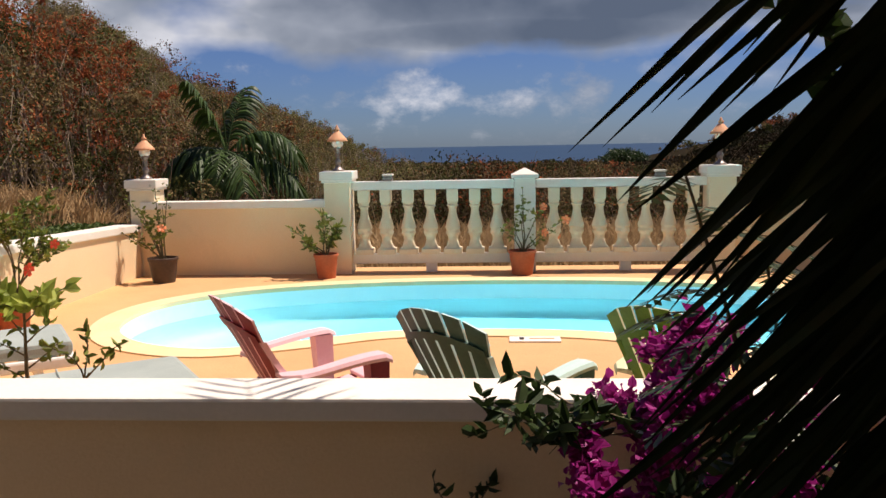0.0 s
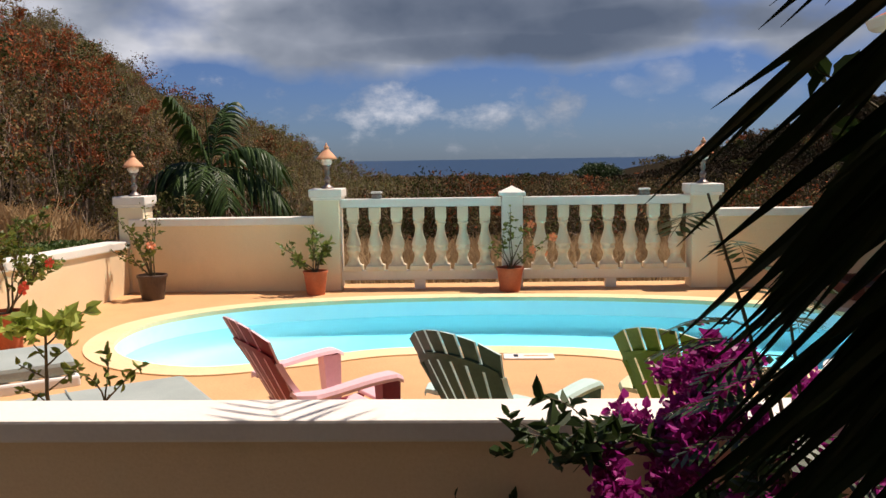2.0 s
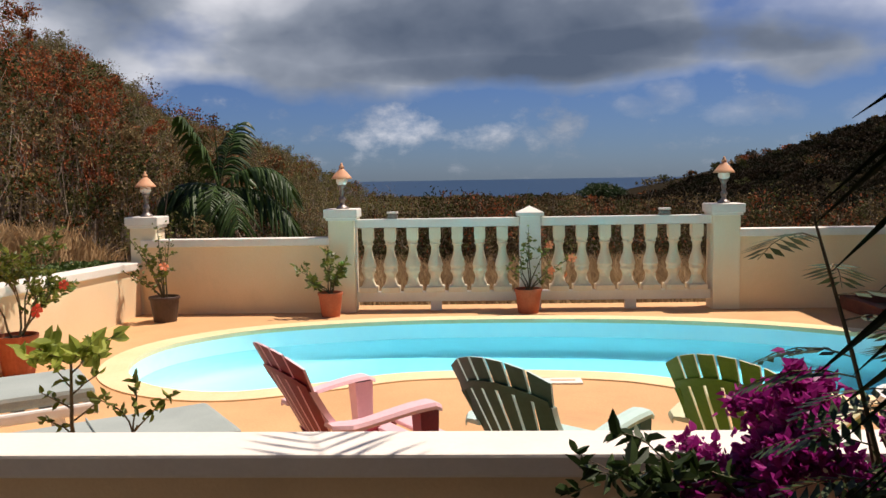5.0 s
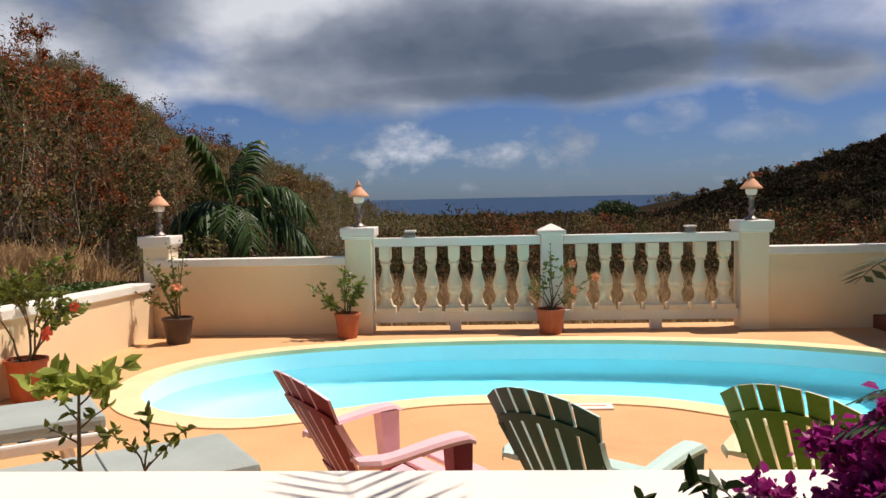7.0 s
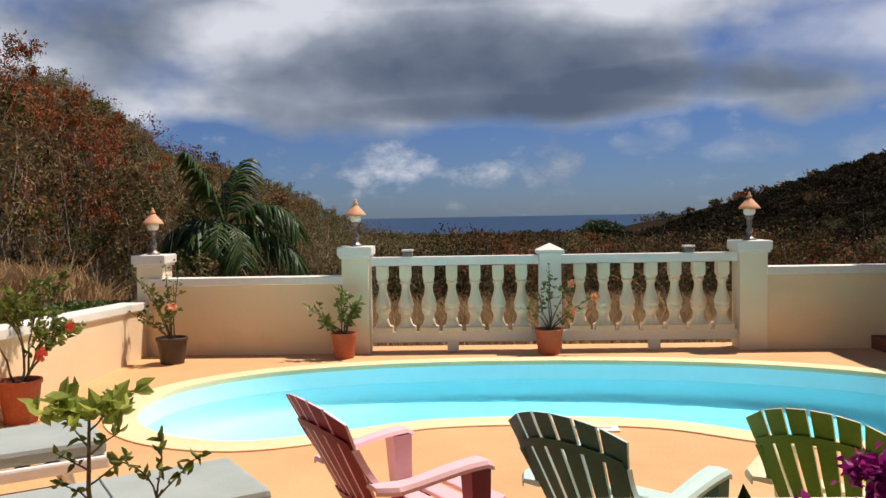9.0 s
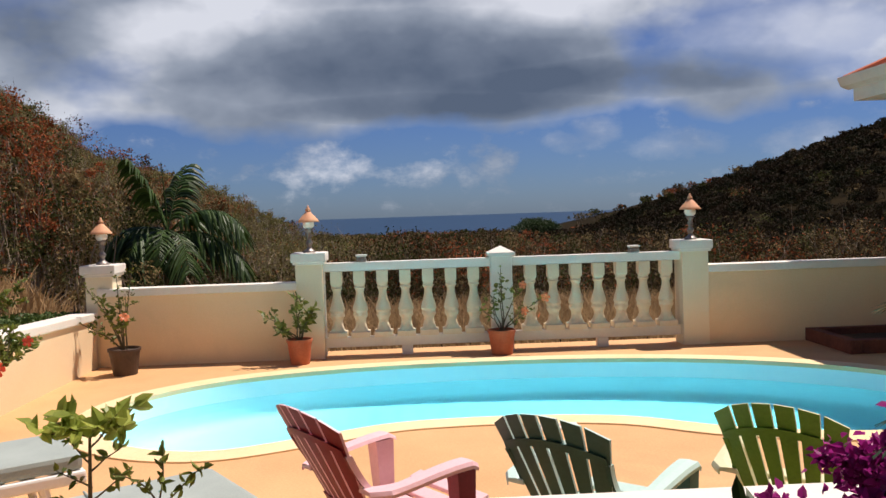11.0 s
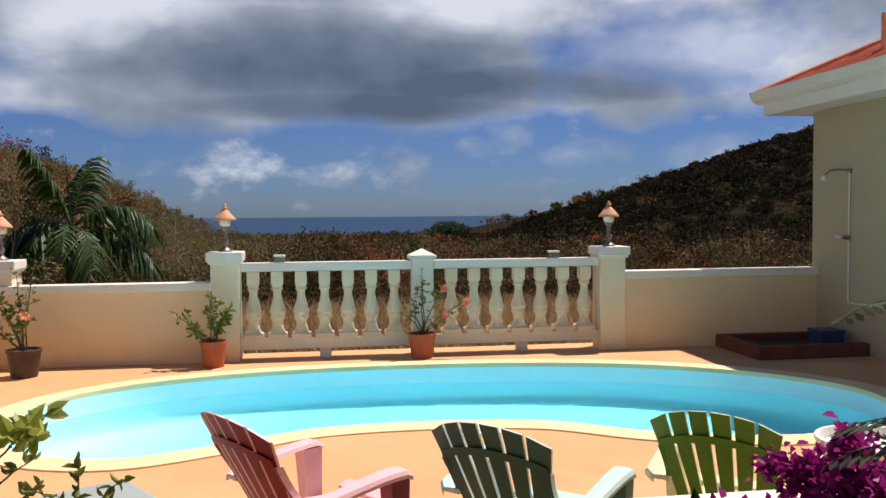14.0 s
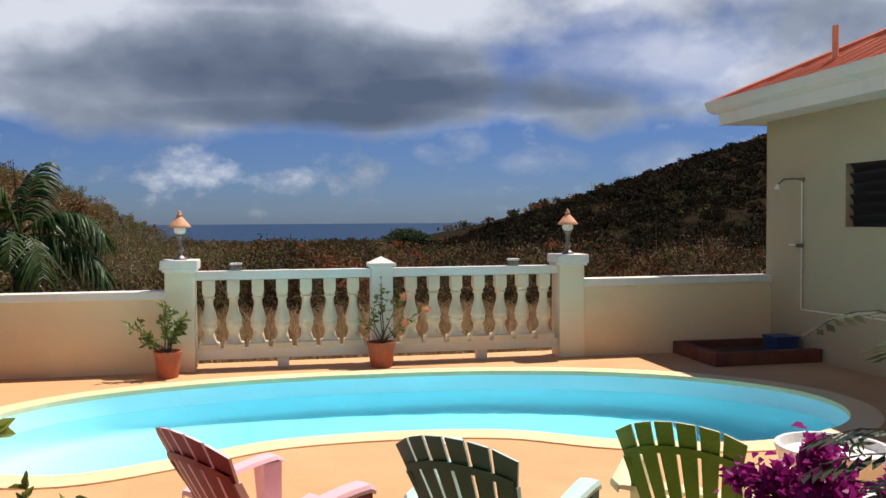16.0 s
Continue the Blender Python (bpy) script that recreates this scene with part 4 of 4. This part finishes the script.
def garden_palm():
    rng = random.Random(41)
    x, y = -3.18, 6.3
    t = thing("palm_tree", pose(x, y, ground_z(x, y)), "young coconut palm with glossy arching green fronds", "palm tree")
    h0 = 1.42 - ground_z(x, y)
    part("trunk", tube([(0, 0, -0.2), (0.03, 0, h0 * 0.4), (0.0, 0, h0 * 0.8), (0, 0, h0)], [0.16, 0.13, 0.12, 0.08], 12), M_TWIG, t)
    part("spear_leaf", tube([(0.0, 0, h0), (-0.02, 0, h0 + 0.7), (-0.07, 0, h0 + 1.35)], [0.022, 0.016, 0.004], 6), M_PALM, t, "unopened upright leaf")
    # heading, length and bend of each frond
    for dx, dy, dz, length, droop in ((-0.24, -0.2, 1.0, 1.45, 0.075), (0.12, 0.3, 1.1, 1.35, 0.09), (0.75, -0.2, 0.80, 1.75, 0.17), (1.0, -0.3, 0.22, 1.75, 0.12),
                                      (0.65, 0.6, 0.75, 1.6, 0.16), (-0.9, -0.2, 0.55, 1.25, 0.16), (-1.0, 0.3, 0.15, 1.25, 0.10), (0.12, -1.0, 0.45, 1.3, 0.20),
                                      (0.5, -0.8, 0.25, 1.5, 0.17), (-0.45, -0.8, 0.35, 1.2, 0.18), (-0.6, 0.6, 0.45, 1.2, 0.14), (0.9, 0.3, -0.05, 1.5, 0.09)):
        v, f, rib = [], [], []
        frond(rng, Vector((0, 0, h0)), Vector((dx, dy, dz)), 1.08 * length * rng.uniform(0.95, 1.05), droop, 0.50, 0.020, 24, v, f, rib, 0.85, 0.086)
        fr = branches("frond", rib, M_PALM, t)
        sheet("blade_fan", v, f, M_PALM, fr)
    return t


garden_palm()


def terrace_palm():
    """Hanging fronds whose long leaflets all fall down and outwards from the rib."""
    rng = random.Random(19)
    t = thing("terrace_palm", pose(3.0, -8.75, 0), "large shaded palm with long drooping dark fronds on the terrace", "palm")
    part("trunk", tube([(0.62, -0.1, 0.0), (0.45, -0.1, 1.0), (0.2, -0.05, 2.0), (0.05, 0, 2.42)], [0.075, 0.06, 0.055, 0.045], 10), M_TWIG, t)
    for dx, dy, sway in ((0.02, 0.0, 0.0), (0.10, -0.16, 0.05), (0.14, 0.17, -0.04), (0.06, 0.10, 0.0), (0.08, -0.08, 0.04), (0.26, 0.02, 0.03), (0.20, -0.20, 0.0), (0.30, 0.12, 0.0), (0.36, -0.12, 0.0), (0.42, 0.14, 0.02), (0.46, 0.0, 0.0), (0.55, 0.08, 0.0), (0.62, -0.05, 0.0), (0.70, 0.10, 0.0), (0.78, -0.08, 0.0), (0.50, -0.25, 0.0), (0.66, -0.3, 0.0), (0.86, 0.05, 0.0), (0.95, -0.1, 0.0)):
        rib = [Vector((dx + 0.10 * s * s, dy + sway * s, 2.45 - 2.2 * s)) for s in (0, 0.15, 0.3, 0.45, 0.6, 0.75, 0.9, 1.0)]
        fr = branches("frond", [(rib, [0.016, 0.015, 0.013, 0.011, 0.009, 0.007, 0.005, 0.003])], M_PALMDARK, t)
        v, f = [], []
        for k in range(44):
            s = 0.03 + 0.95 * (k + 0.5) / 44
            q = Vector((dx + 0.10 * s * s, dy + sway * s, 2.45 - 2.2 * s))
            for sg in (-1, 1):
                ang = radians(40 + 10 * s + rng.gauss(0, 6))
                dr = Vector((sg * math.cos(ang), rng.gauss(0, 0.16), -math.sin(ang))).normalized()
                ll = rng.uniform(0.74, 0.96) * (0.85 if s < 0.1 else 1.0) * (1.0 + 0.15 * s)
                face = Vector((rng.gauss(0, 0.35), 1.0, rng.gauss(0, 0.35))).normalized()
                across = dr.cross(face).normalized()
                hw = rng.uniform(0.015, 0.024)
                b = len(v)
                for n_ in range(6):
                    g = n_ / 5
                    wd = hw * (0.45 + 1.4 * g) if g <= 0.4 else hw * 1.01 * (1 - ((g - 0.4) / 0.6) ** 1.7) + 0.0004
                    c = q + dr * ll * g + Vector((0, 0, -0.10 * ll * g * g))
                    v += [tuple(c - across * wd), tuple(c + face * wd * 0.3), tuple(c + across * wd)]
                for n_ in range(5):
                    o = b + 3 * n_
                    f += [(o, o + 1, o + 4, o + 3), (o + 1, o + 2, o + 5, o + 4)]
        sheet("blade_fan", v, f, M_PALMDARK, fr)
    # an added frond, out of view, that arches high over the wall and shades its coping
    for dx, dy, dz in ((-0.34, 1.0, 0.56),):
        v, f, rib = [], [], []
        frond(rng, Vector((0.05, 0, 2.42)), Vector((dx, dy, dz)), 2.75, 0.040, 0.36, 0.014, 26, v, f, rib, 0.25, 0.040)
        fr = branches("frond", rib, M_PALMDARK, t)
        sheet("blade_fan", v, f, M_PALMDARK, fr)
    return t


terrace_palm()


def feathery_sapling():
    """Slender stems with doubly divided, fern-like leaves."""
    rng = random.Random(52)
    t = thing("feathery_sapling", pose(2.97, -7.75, 0), "slender sapling with feathery fern-like dark leaves by the terrace wall", "sapling")
    tubes, v, f = [], [], []
    goals = [((-0.42, -0.22, 1.50), 10), ((-0.20, -0.12, 1.28), 8)]
    for (gx, gy, gz), n_ in goals:
        pts = [Vector((gx * s ** 1.3, gy * s, gz * s)) for s in (0, 0.3, 0.55, 0.8, 1.0)]
        tubes.append((pts, [0.010, 0.008, 0.006, 0.005, 0.003]))
        for k in range(n_):
            s = 0.45 + 0.55 * (k + rng.random() * 0.5) / n_
            x = s * 4
            i = min(int(x), 3)
            p = pts[i].lerp(pts[i + 1], x - i)
            a = rng.uniform(0, 2 * math.pi)
            rib = [p + Vector((math.cos(a), math.sin(a), 0.25)) * d - Vector((0, 0, 0.40 * d * d / 0.22)) for d in (0, 0.07, 0.14, 0.21, 0.28)]
            tubes.append((rib, [0.0022, 0.002, 0.0016, 0.0012, 0.0008]))
            for j in range(9):
                y = 0.6 + j * 0.37
                ii = min(int(y), 3)
                q = rib[ii].lerp(rib[ii + 1], y - ii)
                tn = (rib[ii + 1] - rib[ii]).normalized()
                sd = tn.cross(Vector((0, 0, 1))).normalized()
                for sg in (-1, 1):
                    ln = 0.095 * math.sin(math.pi * (0.15 + 0.8 * j / 9))
                    tip = q + (sd * sg + tn * 0.5).normalized() * ln - Vector((0, 0, 0.2 * ln))
                    b = len(v)
                    w = tn * 0.0125
                    m_ = q.lerp(tip, 0.5)
                    v += [tuple(q), tuple(m_ + w), tuple(tip), tuple(m_ - w)]
                    f += [(b, b + 1, b + 2, b + 3)]
    branches("stem", tubes, M_STEM, t)
    sheet("foliage", v, f, M_DARKLEAF, t)
    return t


feathery_sapling()


# ---- loungers and small things on the deck ----
M_CUSHION = surface("grey_canvas", (0.27, 0.315, 0.285), (0.36, 0.41, 0.375), 0.9, 120.0, 3.0, 0.2)
M_FRAMEWHITE = surface("white_plastic", (0.74, 0.72, 0.66), (0.83, 0.82, 0.77), 0.45, 50.0, 3.0, 0.05)


def lounger(m, label):
    """Sun lounger: foot end at the origin, body along -x."""
    l = thing("sun_lounger", m, label, "sun lounger", "sun loungers by the pool")
    part("side_rail", box(-1.62, 0.0, -0.33, -0.28, 0.24, 0.31, 0.015), M_FRAMEWHITE, l)
    part("side_rail", box(-1.62, 0.0, 0.28, 0.33, 0.24, 0.31, 0.015), M_FRAMEWHITE, l)
    part("end_rail", box(-0.05, 0.0, -0.279, 0.279, 0.24, 0.31, 0.015), M_FRAMEWHITE, l)
    for k in range(10):
        x = -0.16 - 0.145 * k
        part("slat", box(x, x + 0.07, -0.279, 0.279, 0.265, 0.285), M_FRAMEWHITE, l)
    for x, dx in ((-0.22, 0.06), (-1.42, -0.06)):
        for y in (-0.30, 0.30):
            part("leg", tube([(x + dx, y, 0.0), (x, y, 0.26)], [0.022, 0.03], 8), M_FRAMEWHITE, l)
    c = part("cushion", box(-1.12, -0.01, -0.31, 0.31, 0.312, 0.40, 0.028), M_CUSHION, l, "grey-green canvas cushion")
    part("seam", tube([(-0.62, -0.312, 0.405), (-0.62, 0.312, 0.405)], 0.006, 6), M_CUSHION, c)
    b = part("back_cushion", box(-0.48, 0.0, -0.31, 0.31, 0.0, 0.088, 0.028), M_CUSHION, l, "grey-green canvas cushion")
    b.matrix_local = pose(-1.13, 0, 0.315, 0, 18, 0)
    return l


lounger_a = lounger(pose(-0.60, -4.80, 0, 0, 0, 34), "white plastic sun lounger with a grey-green cushion")
copy_thing(lounger_a, pose(0.52, -5.66, 0, 0, 0, 34))

sign = thing("floor_sign", pose(2.41, -3.42, 0.0), "small white rectangular notice lying on the pool deck", "sign")
part("plate", box(-0.20, 0.20, -0.085, 0.085, 0.001, 0.014, 0.003), M_WHITE, sign)
part("mark", box(-0.12, -0.085, -0.035, 0.04, 0.015, 0.017), M_BLACK, sign)
part("line", box(-0.04, 0.15, -0.012, 0.012, 0.015, 0.017), M_SHADE, sign)

bowl = thing("round_planter", pose(4.12, -5.60, 0.0), "white round bowl planter standing on the deck", "planter")
part("bowl", lathe([(0.16, 0.0), (0.17, 0.02), (0.24, 0.25), (0.27, 0.40), (0.285, 0.44), (0.285, 0.46), (0.262, 0.46), (0.25, 0.41)], 30), M_FRAMEWHITE, bowl, smooth=False)
part("soil", lathe([(0.245, 0.38), (0.245, 0.40)], 24), M_SOIL, bowl)
rng = random.Random(6)
v, f = leaf_cloud([Vector((rng.gauss(0.05, 0.03), rng.gauss(-0.1, 0.03), 0.44 + 0.05 * rng.random())) for k in range(16)], 0.10, rng=rng, wide=0.25)
sheet("foliage", v, f, M_DARKLEAF, bowl)


# ---- wild scrub ----
def quick_mesh(name, verts, quads, mat, label, category):
    me = bpy.data.meshes.new(name)
    nv, nf = len(verts), len(quads)
    me.vertices.add(nv)
    me.vertices.foreach_set("co", np.asarray(verts, np.float32).ravel())
    me.loops.add(nf * 4)
    me.loops.foreach_set("vertex_index", np.asarray(quads, np.int32).ravel())
    me.polygons.add(nf)
    me.polygons.foreach_set("loop_start", np.arange(0, nf * 4, 4, dtype=np.int32))
    me.update(calc_edges=True)
    me.materials.append(mat)
    return tagged(new(name, me), label, category, kind="stuff")


def leaf_quads(rs, centres, sizes, wide=0.42):
    n_ = len(centres)
    d = rs.normal(size=(n_, 3))
    d /= np.linalg.norm(d, axis=1)[:, None]
    o = rs.normal(size=(n_, 3))
    a = np.cross(d, o)
    a /= np.linalg.norm(a, axis=1)[:, None]
    nn = np.cross(d, a)
    s = sizes[:, None]
    v0 = centres - d * s * 0.5
    v2 = centres + d * s * 0.5
    m_ = centres + nn * s * 0.12
    v = np.stack([v0, m_ + a * s * wide * 0.5, v2, m_ - a * s * wide * 0.5], 1).reshape(-1, 3)
    q = np.arange(n_ * 4).reshape(-1, 4)
    return v, q


def bush_points(rs, base, height, spread, count, lumps=18):
    """Leaf places of one straggly bush: small tufts on leaning stems, thinner towards the top."""
    up = height * rs.uniform(0.12, 1.0, lumps) ** 0.7
    out = spread * (0.30 + 0.45 * (1 - up / height))
    tips = np.stack([rs.normal(0, 1, lumps) * out, rs.normal(0, 1, lumps) * out, up], 1)
    share = rs.random(lumps) ** 1.5 + 0.1
    pick = rs.choice(lumps, count, p=share / share.sum())
    r = 0.07 + 0.13 * rs.random(lumps)
    puff_ = np.clip(rs.normal(size=(count, 3)), -1.7, 1.7)
    pts = tips[pick] + puff_ * (r[pick] * spread)[:, None] * np.array([1, 1, 0.9])
    return pts + base, tips + base


def scrub_material(name, dark, light):
    return surface(name, dark, light, 0.85, 9.0, 0.6, 0.05, island=0.55, thin=0.22, spec=0.12)


M_RUST = scrub_material("rust_leaf", (0.10, 0.024, 0.010), (0.46, 0.135, 0.05))
M_OLIVE = scrub_material("olive_leaf", (0.016, 0.022, 0.006), (0.105, 0.105, 0.032))
M_TAN = scrub_material("tan_leaf", (0.08, 0.057, 0.025), (0.31, 0.225, 0.10))
M_DULL = scrub_material("scrub_leaf", (0.042, 0.029, 0.014), (0.095, 0.066, 0.030))
# darker scrub copies: the hillside's cloud shadow is put into the leaf colour
M_DARKSCRUB = scrub_material("shaded_scrub_leaf", (0.008, 0.009, 0.003), (0.022, 0.021, 0.008))
M_DARKSCRUB2 = scrub_material("shaded_brown_scrub_leaf", (0.013, 0.009, 0.005), (0.034, 0.022, 0.010))
M_GRASS = leaf_material("straw_grass", (0.26, 0.155, 0.07), (0.52, 0.35, 0.17), 0.25, 0.9)
M_GREENCOVER = leaf_material("ground_cover", (0.03, 0.06, 0.012), (0.10, 0.15, 0.03), 0.25, 0.6)
M_HILLOLIVE = scrub_material("hill_olive_leaf", (0.070, 0.070, 0.022), (0.27, 0.25, 0.09))
M_HILLSTRAW = scrub_material("hill_straw_leaf", (0.10, 0.078, 0.034), (0.27, 0.215, 0.10))
M_DRYTWIG = surface("dry_twig", (0.11, 0.078, 0.052), (0.42, 0.33, 0.24), 0.9, 30.0, 3.0, 0.2, island=0.6)


def twig_quads(rs, starts, ends, width):
    d = ends - starts
    side = np.cross(d, rs.normal(size=d.shape))
    side /= np.maximum(np.linalg.norm(side, axis=1), 1e-6)[:, None]
    w = width[:, None]
    mid_ = (starts + ends) / 2 + rs.normal(size=d.shape) * 0.06 * np.linalg.norm(d, axis=1)[:, None]
    v = np.stack([starts - side * w, starts + side * w, mid_ + side * w * 0.7, mid_ - side * w * 0.7, ends + side * w * 0.3, ends - side * w * 0.3], 1).reshape(-1, 3)
    i = np.arange(len(starts))[:, None] * 6
    q = np.concatenate([i + np.array([0, 1, 2, 3]), i + np.array([3, 2, 4, 5])], 0)
    return v, q


def scrub(name, rs, plots, mats, leaf, label, twigs=0):
    """plots: rows of x, y, height, spread, leaf count, tint (index into mats)."""
    groups = [[] for _ in mats]
    sizes = [[] for _ in mats]
    ts, te, tw = [], [], []
    for x, y, h, sp, cnt, tint in plots:
        base = np.array((x, y, ground_z(x, y)))
        pts, tips = bush_points(rs, base, h, sp, int(cnt))
        keep = rs.random(len(pts))
        other = int(rs.integers(0, len(mats)))
        dist = math.hypot(x - 1.5, y + 10)
        sz = leaf(dist) * rs.uniform(0.6, 1.35, len(pts))
        main = keep < 0.8
        groups[tint].append(pts[main])
        sizes[tint].append(sz[main])
        groups[other].append(pts[~main])
        sizes[other].append(sz[~main])
        if twigs:
            k = min(twigs, len(tips))
            for r_ in range(2):
                ts.append(base + rs.normal(0, 0.12, (k, 3)) * np.array([1, 1, 0]))
                te.append(tips[:k] + rs.normal(0, 0.16 * sp, (k, 3)))
                tw.append(rs.uniform(0.004, 0.013, k) * (1 + dist * 0.02))
            for r_ in range(3):
                ts.append(tips[:k] + rs.normal(0, 0.10 * sp, (k, 3)) - np.array((0, 0, 0.3)))
                te.append(tips[:k] + rs.normal(0, 0.2 * sp, (k, 3)) + np.array((0, 0, 0.22)))
                tw.append(rs.uniform(0.002, 0.006, k) * (1 + dist * 0.02))
    for g, s, mat_ in zip(groups, sizes, mats):
        if g:
            v_, q_ = leaf_quads(rs, np.concatenate(g), np.concatenate(s))
            quick_mesh(name, v_, q_, mat_, label, "scrub")
    if ts:
        v_, q_ = twig_quads(rs, np.concatenate(ts), np.concatenate(te), np.concatenate(tw))
        quick_mesh(name + "_twigs", v_, q_, M_DRYTWIG, "bare grey-brown twigs among the dry scrub", "twigs")


rs = np.random.default_rng(11)
mats_near = [M_RUST, M_OLIVE, M_TAN]
# the skyline in the camera's view, as bearing and slope, high in the west, falling to the north; bush heights are
# fitted to it
SKYLINE_AT = (-0.62, -0.517, -0.465, -0.41, -0.351, -0.29, -0.226, -0.188, -0.135, -0.08)
SKYLINE_UP = (0.25, 0.222, 0.165, 0.118, 0.074, 0.058, 0.044, 0.020, 0.000, -0.016)


# bush height that reaches the camera's skyline at this bearing
def skyline_height(x, y):
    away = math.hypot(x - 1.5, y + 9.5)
    return 1.57 + away * float(np.interp(math.atan2(x - 1.5, y + 9.5), SKYLINE_AT, SKYLINE_UP)) - ground_z(x, y)


plots = []
for k in range(150):
    x = -3.6 - 10 * rs.random() ** 1.1
    y = 0.5 + 15 * rs.random()
    if y < 3 and x > -4.6:
        x -= 1.5
    if math.hypot(x + 3.35, y - 6.3) < 1.7 and y < 7.5:
        continue
    top = skyline_height(x, y)
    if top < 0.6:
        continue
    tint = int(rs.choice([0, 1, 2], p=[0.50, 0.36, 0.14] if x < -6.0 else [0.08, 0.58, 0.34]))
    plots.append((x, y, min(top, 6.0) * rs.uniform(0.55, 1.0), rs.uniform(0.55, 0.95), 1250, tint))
scrub("dry_thicket", rs, plots, mats_near, lambda d: 0.045 + 0.0020 * d, "dense dry thicket of rust and olive leaves on the slope", 8)

plots = []
for k in range(420):
    y = 12 + 38 * rs.random()
    bearing = rs.uniform(-0.50, -0.07)
    x = 1.5 + (y + 9.5) * math.tan(bearing)
    if math.hypot(x + 3.35, y - 6.3) < 2.5:
        continue
    top = skyline_height(x, y)
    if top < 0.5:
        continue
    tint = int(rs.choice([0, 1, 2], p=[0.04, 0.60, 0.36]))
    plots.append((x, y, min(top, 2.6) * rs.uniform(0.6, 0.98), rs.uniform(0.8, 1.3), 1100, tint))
scrub("hill_brush", rs, plots, [M_RUST, M_HILLOLIVE, M_HILLSTRAW], lambda d: 0.022 + 0.0014 * d, "olive and straw-coloured brush on the hill behind the palm", 14)

plots = []
for k in range(1700):
    y = 7 + 250 * rs.random() ** 1.7
    x = 1.5 + (y + 10) * rs.uniform(-0.62, 0.62)
    if (y < 50 and x < -2.2 - 0.06 * y) or (x > 20 and y > 38 and rs.random() < 0.8):
        continue
    low = 0.75 if y < 20 else 1.0
    tint = int(rs.choice([0, 1, 2, 3], p=[0.05, 0.24, 0.21, 0.50]))
    plots.append((x, y, low * rs.uniform(1.1, 2.2), rs.uniform(0.8, 1.5) * (1 + y / 200), 230 if y > 30 else 600, tint))
scrub("valley_scrub", rs, plots, [M_RUST, M_OLIVE, M_TAN, M_DULL], lambda d: 0.035 + 0.0027 * d, "brown and olive scrub covering the valley to the sea", 2)

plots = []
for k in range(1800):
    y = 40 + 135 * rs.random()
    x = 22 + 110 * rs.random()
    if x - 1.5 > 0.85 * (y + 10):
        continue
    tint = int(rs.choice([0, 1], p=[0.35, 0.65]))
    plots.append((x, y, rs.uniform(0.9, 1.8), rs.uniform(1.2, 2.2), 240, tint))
scrub("hillside_scrub", rs, plots, [M_DARKSCRUB, M_DARKSCRUB2], lambda d: 0.035 + 0.0032 * d, "olive-brown scrub covering the hillside, darkened for cloud shadow", 0)


def round_tree(x, y, h, r):
    t = thing("round_tree", pose(x, y, ground_z(x, y)), "dark green round-crowned tree standing above the valley scrub", "tree")
    part("trunk", tube([(0, 0, -0.3), (0.1, 0, h * 0.35), (0, 0.1, h * 0.6)], [0.25, 0.2, 0.1], 8), M_TWIG, t)
    r2 = np.random.default_rng(4)
    n_ = 7000
    lump = r2.normal(size=(40, 3))
    lump[:, 2] = np.abs(lump[:, 2])
    lump /= np.linalg.norm(lump, axis=1)[:, None]
    lump *= np.array((r, r, h * 0.40)) * 0.8
    p = lump[r2.integers(0, 40, n_)] * r2.uniform(0.5, 1.0, (n_, 1)) + np.clip(r2.normal(size=(n_, 3)), -1.6, 1.6) * np.array((r, r, h * 0.4)) * 0.13 + np.array((0, 0, h * 0.5))
    v_, q_ = leaf_quads(r2, p, 0.42 * r2.uniform(0.6, 1.3, n_))
    sheet("crown", v_.tolist(), q_.tolist(), M_DARKLEAF, t)
    return t


round_tree(22.3, 130.0, 4.9, 4.6)


def blades(name, rs, n_, place, height, mat, label, wide=0.012):
    xy = np.array([place() for _ in range(n_)])
    z = np.array([ground_z(a, b) for a, b in xy])
    base = np.column_stack([xy, z - 0.02])
    lean = rs.normal(0, 0.45, (n_, 2))
    hh = height * rs.uniform(0.4, 1.3, n_)
    top = base + np.column_stack([lean * hh[:, None], hh])
    mid_ = base + np.column_stack([lean * hh[:, None] * 0.3, hh * 0.55])
    a = rs.uniform(0, math.pi, n_)
    s = np.column_stack([np.cos(a), np.sin(a), 0 * a]) * wide * rs.uniform(0.6, 1.4, n_)[:, None]
    v_ = np.stack([base - s, base + s, mid_ + s * 0.8, mid_ - s * 0.8, top + s * 0.15, top - s * 0.15], 1).reshape(-1, 3)
    i = np.arange(n_)[:, None] * 6
    q_ = np.concatenate([i + np.array([0, 1, 2, 3]), i + np.array([3, 2, 4, 5])], 0)
    return quick_mesh(name, v_, q_, mat, label, "grass")


blades("dry_grass", rs, 26000, lambda: (-2.6 - 6.0 * rs.random() ** 1.3, -5 + 9 * rs.random()), 0.32, M_GRASS, "straw-coloured dry grass on the bank behind the wall")
blades("dry_grass", rs, 30000, lambda: (rs.uniform(-3.5, 9), 0.6 + 15 * rs.random() ** 1.1), 0.42, M_GRASS, "straw-coloured dry grass beyond the balustrade")
gv = np.column_stack([-2.50 - 0.95 * rs.random(9000) ** 1.3, -6 + 6.3 * rs.random(9000)])
gz = np.array([max(ground_z(a, b), 0.55 - 0.030 * b) for a, b in gv])
v_, q_ = leaf_quads(rs, np.column_stack([gv, gz + 0.10 * rs.random(9000)]), 0.05 * rs.uniform(0.6, 1.4, 9000), 0.7)
quick_mesh("ground_cover", v_, q_, M_GREENCOVER, "low green creeper along the top of the wall", "creeper")
